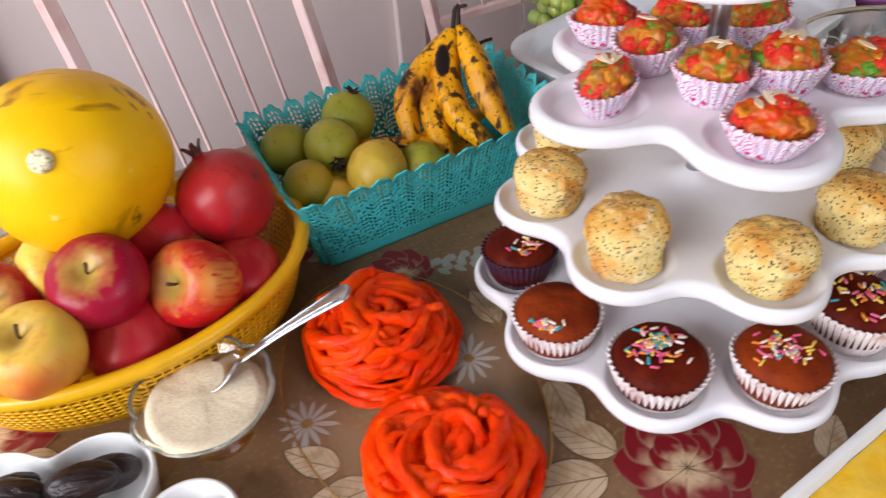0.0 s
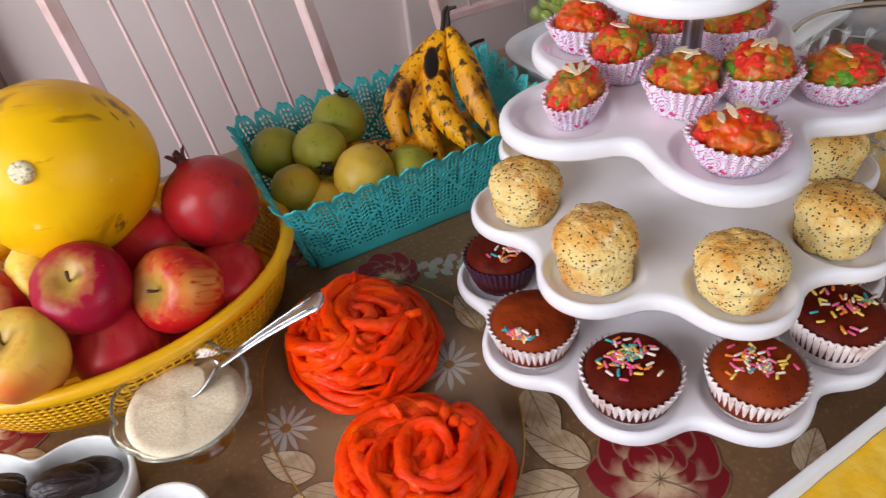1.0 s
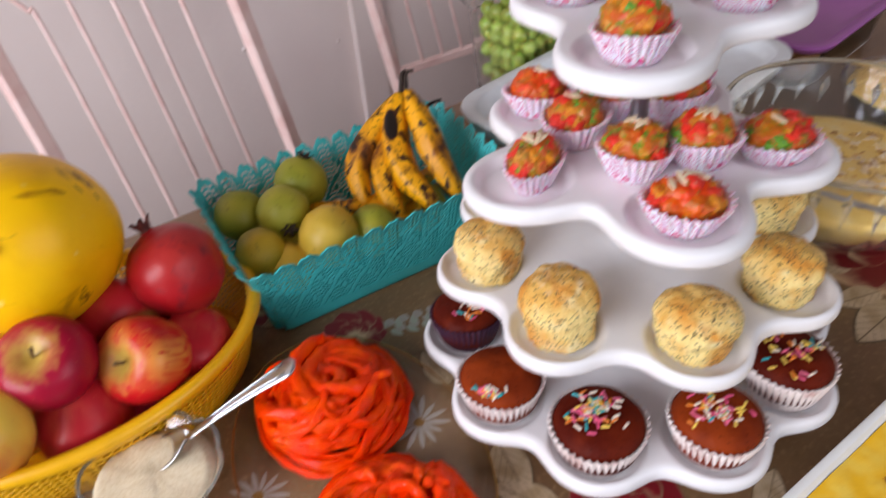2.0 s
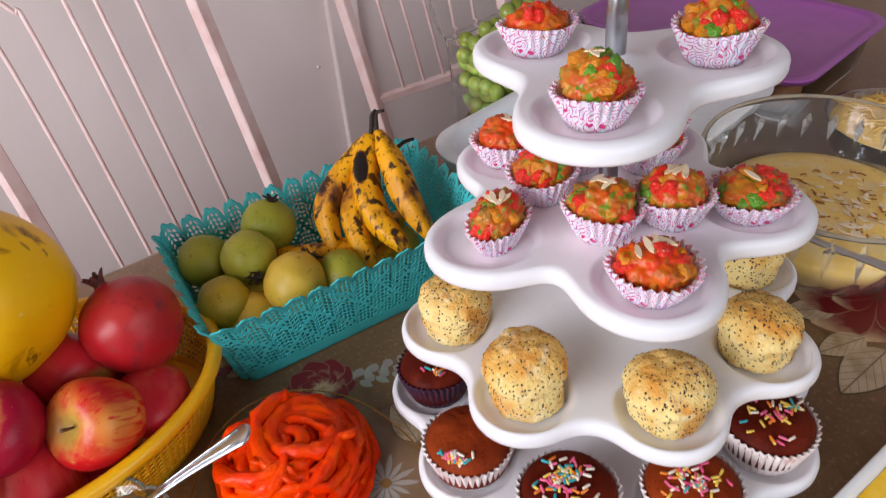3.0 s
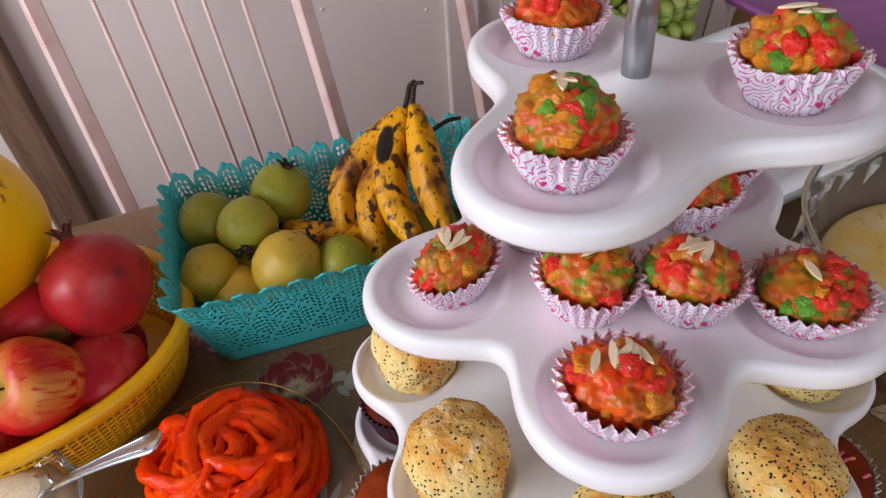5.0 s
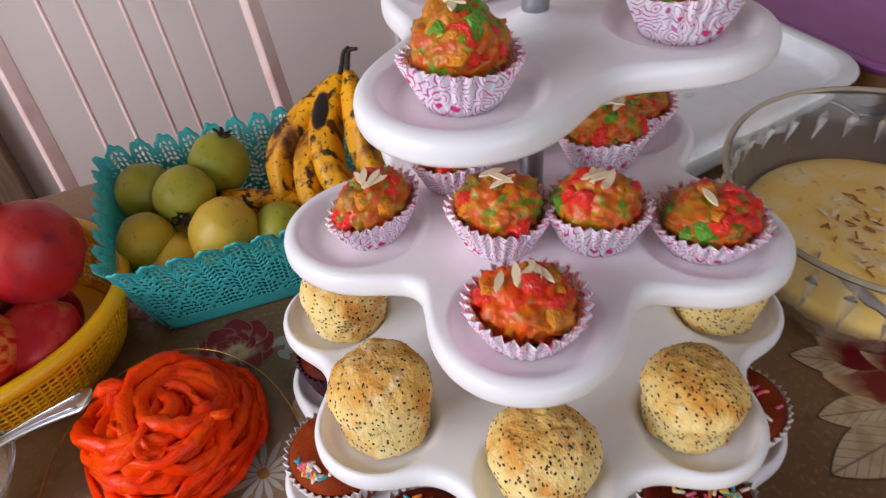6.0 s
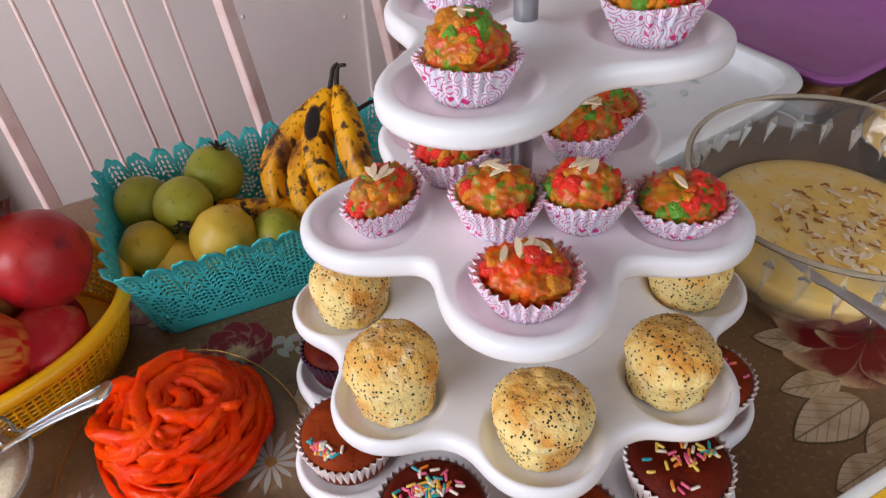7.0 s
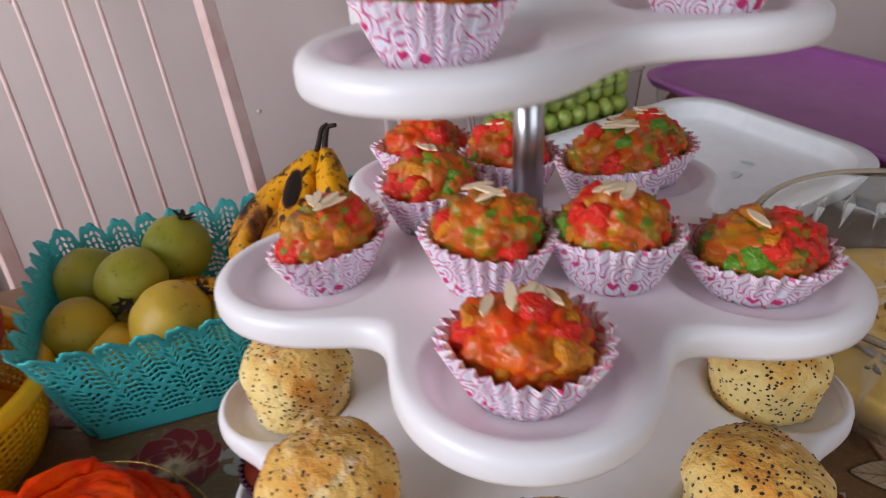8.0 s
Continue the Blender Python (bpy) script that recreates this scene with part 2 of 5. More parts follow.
M["custard"] = m.bump(m.noise(90, 5), 0.45, 0.003).done()
m = Mat("saffron_pudding", rgb("f2bc28"), 0.3)
M["pudding"] = m.paint(m.noise(40, 4), rgb("f6d45c"), 0.4, 0.7).bump(m.noise(120, 4), 0.4, 0.002).done()
M["noodle"] = Mat("noodle", rgb("eec86a"), 0.4).done()
m = Mat("grape_skin", rgb("8c9a48"), 0.28, Subsurface_Weight=0.3, Subsurface_Scale=0.006)
M["grape"] = m.paint(m.random(), rgb("7c8a34"), 0.2, 0.9).done()
m = Mat("pie_filling", rgb("7a4a20"), 0.6)
M["filling"] = m.paint(m.noise(50, 4), rgb("c08a3a"), 0.5, 0.7).done()

m = Mat("oilcloth", rgb("866848"), 0.28, Specular_IOR_Level=0.5)
m.paint(m.noise(5, 4), rgb("72533a"), 0.4, 0.7)
m.paint(m.noise(220, 4), rgb("9c7d5a"), 0.55, 0.75)
m.paint(m.noise(45, 5), rgb("705438"), 0.58, 0.72)
m.bump(m.noise(900, 2), 0.15, 0.0004)
m.bump(m.noise(14, 3), 0.25, 0.003)
M["cloth"] = m.rough(m.noise(30), 0.24, 0.4).done()
m = Mat("printed_red_petal", rgb("d0b490"), 0.32)
m.paint(m.math("ADD", m.axis(0), m.math("MULTIPLY", m.noise(3, 4), 0.5)), rgb("7c1822"), 0.52, 0.86)
m.paint(m.noise(5, 5, 0.5, m.stretch(1, 5, 1)), rgb("6a141e"), 0.62, 0.8)
M["petal"] = m.done()
m = Mat("printed_pale_tipped_petal", rgb("74121c"), 0.32)
m.paint(m.math("ADD", m.axis(0), m.math("MULTIPLY", m.noise(3, 4), 0.5)), rgb("cdb08a"), 0.86, 1.22)
m.paint(m.noise(5, 5, 0.5, m.stretch(1, 5, 1)), rgb("520e16"), 0.56, 0.8)
M["petal_pale"] = m.done()
M["petal_edge"] = Mat("printed_petal_edge", rgb("8e6450"), 0.32).done()
m = Mat("printed_cream_leaf", rgb("c4ae90"), 0.32)
m.paint(m.noise(3, 4), rgb("ac9472"), 0.45, 0.65)
m.paint(m.math("ABSOLUTE", m.axis(1)), rgb("7a664c"), 0.014, 0.006)
vein = m.math("FRACT", m.math("SUBTRACT", m.math("MULTIPLY", m.axis(0), 6.0), m.math("MULTIPLY", m.math("ABSOLUTE", m.axis(1)), 9.0)))
m.paint(vein, rgb("6a563c"), 0.90, 0.97)
M["leaf"] = m.done()
M["leaf_line"] = Mat("printed_outline", rgb("5a4a34"), 0.35).done()
M["daisy"] = Mat("printed_white_petal", rgb("a39a93"), 0.32).done()
M["heart"] = Mat("printed_ochre_heart", rgb("8a6224"), 0.35).done()
M["gold"] = Mat("gold_line", rgb("b8924c"), 0.25, 0.85).done()
M["sage"] = Mat("printed_sage_leaf", rgb("a0a698"), 0.35).done()

m = Mat("painted_wall", rgb("e0d3cf"), 0.6)
m.paint(m.noise(3, 4), rgb("dacbc8"), 0.45, 0.7)
m.paint(m.noise(1.2, 3), rgb("d4c4c0"), 0.5, 0.8)
m.bump(m.noise(70, 4), 0.15, 0.002)
M["wall"] = m.done()
# For surfaces out of view: dark enough to send little light back.
m = Mat("low_bounce_plaster", rgb("80756e"), 0.7)
M["plaster"] = m.paint(m.noise(2, 4), rgb("746962"), 0.4, 0.7).done()
m = Mat("brown_wood", rgb("7d6250"), 0.5)
m.paint(m.noise(14, 5, 0.5, m.stretch(8, 8, 0.6)), rgb("5e4636"), 0.4, 0.7)
M["wood"] = m.bump(m.noise(60, 3, 0, m.stretch(6, 6, 0.4)), 0.2, 0.001).done()
m = Mat("pink_enamel", rgb("ecd0cb"), 0.35)
m.paint(m.noise(30, 4), rgb("deb6b0"), 0.45, 0.75)
M["pink"] = m.bump(m.noise(90, 3), 0.1, 0.001).done()
m = Mat("floor_tile", rgb("857a70"), 0.4)
M["floor"] = m.paint(m.noise(4, 4), rgb("74695e"), 0.4, 0.7).done()

# ---------------------------------------------------------------- mesh helpers


def mesh_of(name, bm, material, smooth=True):
    me = bpy.data.meshes.new(name)
    bmesh.ops.recalc_face_normals(bm, faces=bm.faces)
    bm.to_mesh(me)
    bm.free()
    for mat in material if isinstance(material, (list, tuple)) else (material,):
        me.materials.append(mat)
    if smooth:
        me.polygons.foreach_set("use_smooth", [True] * len(me.polygons))
    return me


def thing(name, label, category, m=None, group="", kind=""):
    ob = tagged(new(name), label, category, group, kind)
    ob.empty_display_size = 0.02
    if m is not None:
        ob.matrix_world = m
    return ob


def part(name, bm, material, parent=None, label="", m=None, smooth=True):
    me = bm if isinstance(bm, bpy.types.Mesh) else mesh_of(name, bm, material, smooth)
    ob = new(name, me)
    ob.parent = parent
    if m is not None:
        ob.matrix_basis = m
    return tagged(ob, label)


def solo(name, bm, material, label, category, m=None, group="", kind="", smooth=True):
    ob = part(name, bm, material, None, label, m, smooth)
    return tagged(ob, "", category, group, kind)


def box_bm(x0, x1, y0, y1, z0, z1, bevel=0.0, seg=2):
    bm = bmesh.new()
    bmesh.ops.create_cube(bm, size=1)
    for v in bm.verts:
        v.co = Vector((x0 if v.co.x < 0 else x1, y0 if v.co.y < 0 else y1, z0 if v.co.z < 0 else z1))
    if bevel:
        bmesh.ops.bevel(bm, geom=bm.edges[:], offset=bevel, segments=seg, profile=0.5, affect="EDGES")
    return bm


def lathe_bm(profile, n=48, wave=None, bm=None):
    """profile: (r, z) rows. wave(angle, row) scales r."""
    bm = bm or bmesh.new()
    rows = []
    for k, (r, z) in enumerate(profile):
        if r < 1e-6:
            rows.append([bm.verts.new((0, 0, z))])
            continue
        ring = []
        for i in range(n):
            a = 2 * math.pi * i / n
            s = wave(a, k) if wave else (1.0, 0.0)
            ring.append(bm.verts.new((r * s[0] * math.cos(a), r * s[0] * math.sin(a), z + s[1])))
        rows.append(ring)
    for p, q in zip(rows, rows[1:]):
        for i in range(n):
            j = (i + 1) % n
            if len(p) == 1 and len(q) == 1:
                continue
            if len(p) == 1:
                bm.faces.new((p[0], q[i], q[j]))
            elif len(q) == 1:
                bm.faces.new((p[i], p[j], q[0]))
            else:
                bm.faces.new((p[i], p[j], q[j], q[i]))
    return bm


def tube_bm(points, radius, sides=8, bm=None, closed=False, cap=True):
    """Sweeps a round section along points; radius: a number or a function of 0..1."""
    bm = bm or bmesh.new()
    pts = [Vector(p) for p in points]
    n = len(pts)
    rings, up = [], Vector((0.13, 0.21, 0.97))
    for i, p in enumerate(pts):
        d = (pts[(i + 1) % n] - pts[i - 1]) if closed else (pts[min(i + 1, n - 1)] - pts[max(i - 1, 0)])
        d.normalize()
        side = d.cross(up)
        if side.length < 1e-4:
            side = d.cross(Vector((1, 0, 0)))
        side.normalize()
        up = side.cross(d)
        r = radius(i / max(n - 1, 1)) if callable(radius) else radius
        rings.append([bm.verts.new(p + (side * math.cos(2 * math.pi * k / sides) + up * math.sin(2 * math.pi * k / sides)) * r) for k in range(sides)])
    for i in range(n if closed else n - 1):
        p, q = rings[i], rings[(i + 1) % n]
        for k in range(sides):
            bm.faces.new((p[k], p[(k + 1) % sides], q[(k + 1) % sides], q[k]))
    if cap and not closed:
        bm.faces.new(rings[0][::-1])
        bm.faces.new(rings[-1])
    return bm


def spline(points, n):
    """Catmull-Rom through points."""
    p = [Vector(q) for q in points]
    p = [p[0] * 2 - p[1]] + p + [p[-1] * 2 - p[-2]]
    out = []
    segs = len(p) - 3
    for i in range(n + 1):
        u = i / n * segs
        k = min(int(u), segs - 1)
        t = u - k
        a, b, c, d = p[k:k + 4]
        out.append(0.5 * (2 * b + (c - a) * t + (2 * a - 5 * b + 4 * c - d) * t * t + (3 * b - a - 3 * c + d) * t ** 3))
    return out


def lump(bm, amount, scale, seed):
    off = Vector((seed * 3.1, seed * 1.7, seed * 0.9))
    for v in bm.verts:
        d = v.co.normalized() if v.co.length else Vector((0, 0, 1))
        v.co += d * amount * (noise.noise(v.co * scale + off) + 0.5 * noise.noise(v.co * scale * 2.3 + off))
    return bm


def ball_bm(r, sub=3):
    bm = bmesh.new()
    bmesh.ops.create_icosphere(bm, subdivisions=sub, radius=r)
    return bm


def perforated_bm(place, nu, nv, hole, closed=False):
    """A sheet of nu x nv cells; place(u, v) gives points; hole(i, j) gives the half widths of a cell's hole or None."""
    bm = bmesh.new()
    grid = {}

    def vert(i2, j2):
        if closed:
            i2 %= 2 * nu
        if (i2, j2) not in grid:
            grid[i2, j2] = bm.verts.new(place(i2 / (2 * nu), j2 / (2 * nv)))
        return grid[i2, j2]

    ring = ((0, 0), (1, 0), (2, 0), (2, 1), (2, 2), (1, 2), (0, 2), (0, 1))
    for i in range(nu):
        for j in range(nv):
            outer = [vert(2 * i + a, 2 * j + b) for a, b in ring]
            h = hole(i, j)
            if not h:
                bm.faces.new(outer)
                continue
            inner = []
            for a, b in ring:
                x, y = a - 1, b - 1
                if x and y and h[2]:
                    x, y = x * 0.72, y * 0.72
                inner.append(bm.verts.new(place((i + 0.5 + x * h[0]) / nu, (j + 0.5 + y * h[1]) / nv)))
            for k in range(8):
                bm.faces.new((outer[k], outer[(k + 1) % 8], inner[(k + 1) % 8], inner[k]))
    return bm


def solid(ob, thickness):
    mod = ob.modifiers.new("thickness", "SOLIDIFY")
    mod.thickness, mod.offset = thickness, 0.0
    return ob


# ---------------------------------------------------------------- the room
FLOOR_Z, CEIL_Z, WALL_B = -0.75, 1.75, 1.34


def slab(name, label, category, material, a0, a1, b0, b1, z0, z1, bevel=0.0):
    return solo(name, box_bm(a0, a1, b0, b1, z0, z1, bevel), material, label, category, TURN, "", "structure", False)


slab("floor", "plain beige tiled floor under the table", "floor", M["floor"], -1.7, 2.8, -1.7, 1.5, FLOOR_Z - 0.1, FLOOR_Z)
# Unseen closing plane, dull so that less bounce fills the shadows.
slab("ceiling", "unseen dull ceiling that holds down bounced light", "ceiling", M["plaster"], -1.7, 2.8, -1.7, 1.5, CEIL_Z, CEIL_Z + 0.1)
slab("wall_north", "pinkish off-white painted wall behind the chairs", "wall", M["wall"], -1.6, 2.7, WALL_B, WALL_B + 0.12, FLOOR_Z, CEIL_Z)
# Added out of view, pale to bounce light onto the right side.
slab("wall_east", "unseen pale wall added to bounce light", "wall", M["wall"], 2.7, 2.8, -1.7, 1.5, FLOOR_Z, CEIL_Z)


def wall_with_window(name, turn, length, sill, head, w0, w1):
    """A wall of four pieces round one opening, and a frame in it."""
    bm = bmesh.new()
    for x0, x1, z0, z1 in ((0, w0, FLOOR_Z, CEIL_Z), (w1, length, FLOOR_Z, CEIL_Z), (w0, w1, FLOOR_Z, sill), (w0, w1, head, CEIL_Z)):
        piece = box_bm(x0, x1, -0.1, 0, z0, z1)
        tmp = bpy.data.meshes.new("piece")
        piece.to_mesh(tmp)
        piece.free()
        bm.from_mesh(tmp)
        bpy.data.meshes.remove(tmp)
    solo(name, bm, M["plaster"], "unseen dull wall round a window opening, kept low in bounce", "wall", turn, "", "structure", False)


# Unseen walls that close the room; their dull tone limits bounced light.
wall_with_window("wall_west", TURN @ pose(-1.6, 1.5, 0, 0, 0, -90), 3.2, 0.3, 1.55, 0.7, 2.4)
wall_with_window("wall_south", TURN @ pose(-1.7, -1.6, 0), 4.5, 0.4, 1.6, 1.9, 3.7)
slab("door_frame", "brown wooden upright frame against the painted wall", "door frame", M["wood"], -0.07, 0.0, WALL_B - 0.035, WALL_B, FLOOR_Z, CEIL_Z, 0.006)
slab("trim", "pinkish painted upright strip on the wall", "wall trim", M["wall"], 0.735, 0.80, WALL_B - 0.02, WALL_B, FLOOR_Z, CEIL_Z, 0.004)
for a, z in ((0.512, -0.036), (0.703, -0.074), (0.512, 0.4), (0.703, 0.4)):
    solo("screw_head", lathe_bm([(0, 0.003), (0.003, 0.002), (0.0045, 0)], 12), M["wall"], "small painted screw head on the wall", "screw",
         TURN @ pose(a, WALL_B, z, 90), "screws on the wall")

# ---------------------------------------------------------------- the table and its cloth
TABLE_B = 0.866
EDGE = TURN @ pose(0.68, 0.866, 0, 0, 0, 4) @ pose(-0.68, -0.866, 0)
table = thing("dining_table", "wooden dining table covered with a floral oilcloth", "table", EDGE @ pose(0.5, 0.15, FLOOR_Z))
part("tabletop", box_bm(-1.2, 1.4, -0.75, TABLE_B - 0.16, 0.715, 0.747, 0.006), M["wood"], table, "", None, False)
for x in (-1.1, 1.3):
    for y in (-0.65, 0.6):
        part("leg", box_bm(x - 0.035, x + 0.035, y - 0.035, y + 0.035, 0, 0.715, 0.005), M["wood"], table, "", None, False)


def cloth_bm():
    bm = bmesh.new()
    section = [(-0.62, -0.22), (-0.618, -0.02), (-0.61, -0.004), (-0.595, 0)]
    section += [(-0.5 + 0.1 * k, 0) for k in range(13)] + [(0.78, 0), (TABLE_B - 0.012, 0), (TABLE_B - 0.003, -0.004), (TABLE_B, -0.014), (TABLE_B + 0.004, -0.12), (TABLE_B + 0.01, -0.22)]
    cols = []
    for i in range(81):
        a = -0.72 + i * 2.64 / 80
        cols.append([bm.verts.new((a, b + (0.008 * math.sin(a * 19) * min(1, -z * 6) if z < -0.01 else 0), z)) for b, z in section])
    for p, q in zip(cols, cols[1:]):
        for k in range(len(section) - 1):
            bm.faces.new((p[k], q[k], q[k + 1], p[k + 1]))
    return bm


cloth = solo("tablecloth", cloth_bm(), M["cloth"], "tan floral oilcloth with red peonies spread over the table", "tablecloth", EDGE)
solid(cloth, 0.001).modifiers["thickness"].offset = -1.0
unturn = EDGE.inverted()


def outline_mesh(name, half, material, n=14, bulge=0.55):
    """A flat pointed shape from x = 0 to 1, half its width, as thin as print."""
    bm = bmesh.new()
    top, bot = [], []
    for i in range(n + 1):
        x = i / n
        y = half * (math.sin(math.pi * x ** bulge) ** 0.8 if 0 < x < 1 else 0)
        top.append(bm.verts.new((x, y, 0)))
        if 0 < i < n:
            bot.append(bm.verts.new((x, -y, 0)))
    bm.faces.new(top + bot[::-1])
    return mesh_of(name, bm, material, False)



PETAL = outline_mesh("petal", 0.40, M["petal"], 18, 1.35)
PETAL_EDGE = outline_mesh("petal_edge", 0.425, M["petal_edge"], 18, 1.35)
PALE_PETAL = outline_mesh("petal", 0.40, M["petal_pale"], 18, 1.35)
LEAF = outline_mesh("leaf", 0.27, M["leaf"], 16, 0.75)
LEAF_LINE = outline_mesh("leaf_outline", 0.281, M["leaf_line"], 16, 0.75)
DAISY = outline_mesh("daisy_petal", 0.14, M["daisy"], 10, 1.3)
HEART = outline_mesh("daisy_heart", 0.5, M["heart"], 12, 1.0)
SAGE = outline_mesh("sage_leaf", 0.25, M["sage"], 10, 0.8)
layer = [0]


def printed(name, me, x, y, turn, length, width=1.0, z=0.0005):
    layer[0] += 1
    m = unturn @ pose(x, y, z + 0.000004 * (layer[0] % 10), 0, 0, turn) @ Matrix.Diagonal((length, length * width, 1, 1))
    return part(name, me, None, cloth, "", m)


def peony(x, y, turn, size, petal=None):
    for k, (da, l, w) in enumerate(((-118, 0.95, 0.9), (118, 0.9, 1.0), (-82, 1.05, 1.0), (84, 1.1, 0.9), (-48, 1.15, 1.0), (46, 1.1, 1.0), (-14, 1.2, 0.9), (20, 1.12, 0.9), (165, 0.75, 1.0), (-152, 0.8, 1.0), (-64, 0.62, 0.9), (62, 0.6, 0.9), (-30, 0.66, 0.9), (2, 0.62, 1.0), (34, 0.66, 0.8))):
        printed("petal_edge", PETAL_EDGE, x, y, turn + da, size * l * 1.02, w, 0.0005 + 0.00010 * k)
        printed("petal", petal or PETAL, x, y, turn + da, size * l, w, 0.00055 + 0.00010 * k)
    for k in range(9):
        printed("stamen", LEAF_LINE, x, y, turn + k * 40, size * 0.16, 0.12, 0.0022)


def leaf(x, y, turn, size):
    printed("leaf_outline", LEAF_LINE, x, y, turn, size * 1.03, 1.0)
    printed("leaf", LEAF, x, y, turn, size, 1.0, 0.0010)


def daisy(x, y, size):
    for k in range(13):
        printed("daisy_petal", DAISY, x, y, k * 27.7, size * (0.85 + 0.3 * random.random()), 0.62)
    printed("daisy_heart", HEART, x - size * 0.2, y, 0, size * 0.4, 0.9, 0.0012)


for x, y, turn, size in ((0.285, 0.405, 88, 0.05), (0.632, 0.692, 115, 0.078), (-0.275, 0.445, 60, 0.05), (-0.055, 0.668, 100, 0.03), (0.058, 0.622, 130, 0.034), (0.33, 1.0, 40, 0.05), (0.05, 0.31, 10, 0.05)):
    peony(x, y, turn, size, PALE_PETAL if size > 0.06 else None)
for x, y, turn, size in ((0.235, 0.42, 150, 0.06), (0.225, 0.40, 190, 0.07), (0.39, 0.41, 60, 0.045), (0.15, 0.555, 120, 0.05), (0.19, 0.49, -70, 0.06), (0.583, 0.682, 178, 0.055), (0.592, 0.640, 196, 0.055),
                         (0.605, 0.622, 215, 0.080), (0.63, 0.605, 245, 0.080), (0.605, 0.565, 215, 0.055), (0.05, 0.395, 200, 0.06), (0.02, 0.41, 160, 0.05), (-0.24, 0.43, -30, 0.05), (-0.04, 0.645, 60, 0.04), (0.62, 0.5, 260, 0.06), (0.42, 0.40, 30, 0.05)):
    leaf(x, y, turn, size)
for x, y, size in ((-0.012, 0.452, 0.025), (0.122, 0.515, 0.027)):
    daisy(x, y, size)
for k in range(7):
    printed("sage_leaf", SAGE, 0.085 + 0.008 * k, 0.628 + 0.002 * k, 30 + 60 * (-1) ** k, 0.016)
    printed("bud", DAISY, 0.09 + 0.007 * k, 0.634 + 0.0025 * k, 20 + 50 * (-1) ** k, 0.013, 3.0)

# ---------------------------------------------------------------- the cupcake stand
TX, TY = 0.0234, -0.0681
STAND = Matrix.Translation((0.3097, 0.5958, 0.2)) @ Matrix(((1, 0, -TX, 0), (0, 1, -TY, 0), (TX, TY, 1, 0), (0, 0, 0, 1))).to_quaternion().to_matrix().to_4x4() @ Matrix.Translation((0, 0, -0.2))
TIERS = ((0.3233, 0.0695, 0.0500, 3, -112.0, 0.0365), (0.2210, 0.0982, 0.0483, 5, -86.5, 0.0365), (0.1301, 0.1269, 0.0395, 8, -81.8, 0.0350), (0.0359, 0.1422, 0.0434, 10, -110.2, 0.0370))


def tier_bm(ring, petal, count, phase, well):
    centres = [(ring * math.cos(radians(phase + 360 / count * k)), ring * math.sin(radians(phase + 360 / count * k))) for k in range(count)]
    soft = 0.020 if count == 3 else 0.016 if count == 5 else 0.008
    hub = ring * (0.66 if count == 3 else 0.80 if count == 5 else 1.08 if count == 8 else 1.12)

    def field(x, y):
        s = sum(math.exp(-(math.hypot(x - cx, y - cy) - petal) / soft) for cx, cy in centres) + math.exp(-(math.hypot(x, y) - hub) / soft)
        return -soft * math.log(s) + soft * 0.22

    n = 360
    outer = []
    for i in range(n):
        a = 2 * math.pi * i / n
        lo, hi = 0.02, 0.30
        for _ in range(26):
            mid = (lo + hi) / 2
            if field(mid * math.cos(a), mid * math.sin(a)) < 0:
                lo = mid
            else:
                hi = mid
        outer.append(lo)

    def top(x, y):
        z = 0.0
        for cx, cy in centres:
            d = math.hypot(x - cx, y - cy)
            if d < well + 0.004:
                t = min(max((well + 0.0015 - d) / 0.008, 0), 1)
                z = min(z, -0.0072 * t * t * (3 - 2 * t))
        d = math.hypot(x, y)
        return z + 0.009 * math.exp(-(d / 0.015) ** 2)

    bm = bmesh.new()
    rows = [[bm.verts.new((0, 0, top(0, 0)))]]
    rings = 64
    for k in range(1, rings + 1):
        row = []
        for i in range(n):
            a = 2 * math.pi * i / n
            r = (outer[i] - 0.006) * k / rings
            x, y = r * math.cos(a), r * math.sin(a)
            row.append(bm.verts.new((x, y, top(x, y))))
        rows.append(row)
    for inset, z in ((0.0042, -0.0004), (0.0022, -0.0015), (0.0008, -0.003), (0, -0.0055), (0, -0.0105), (0.0008, -0.0125), (0.002, -0.0128), (0.0028, -0.012), (0.003, -0.005), (0.006, -0.0035)):
        rows.append([bm.verts.new(((outer[i] - inset) * math.cos(2 * math.pi * i / n), (outer[i] - inset) * math.sin(2 * math.pi * i / n), z)) for i in range(n)])
    for frac in (0.97, 0.5):
        rows.append([bm.verts.new(((outer[i] - 0.006) * frac * math.cos(2 * math.pi * i / n), (outer[i] - 0.006) * frac * math.sin(2 * math.pi * i / n), -0.0112)) for i in range(n)])
    rows.append([bm.verts.new((0, 0, -0.0112))])
    for p, q in zip(rows, rows[1:]):
        for i in range(n):
            j = (i + 1) % n
            if len(p) == 1:
                bm.faces.new((p[0], q[i], q[j]))
            elif len(q) == 1:
                bm.faces.new((p[i], p[j], q[0]))
            else:
                bm.faces.new((p[i], p[j], q[j], q[i]))
    return bm, centres


stand = thing("cupcake_stand", "four-tier white plastic cupcake stand with a steel pole", "cupcake stand", STAND)
WELLS = []
for z, ring, petal, count, phase, well in TIERS:
    bm, centres = tier_bm(ring, petal, count, phase, well)
    part("tier", bm, M["white"], stand, "white petal-edged plastic tier", pose(0, 0, z + 0.006))
    WELLS.append([(x, y, z - 0.0005) for x, y in centres])
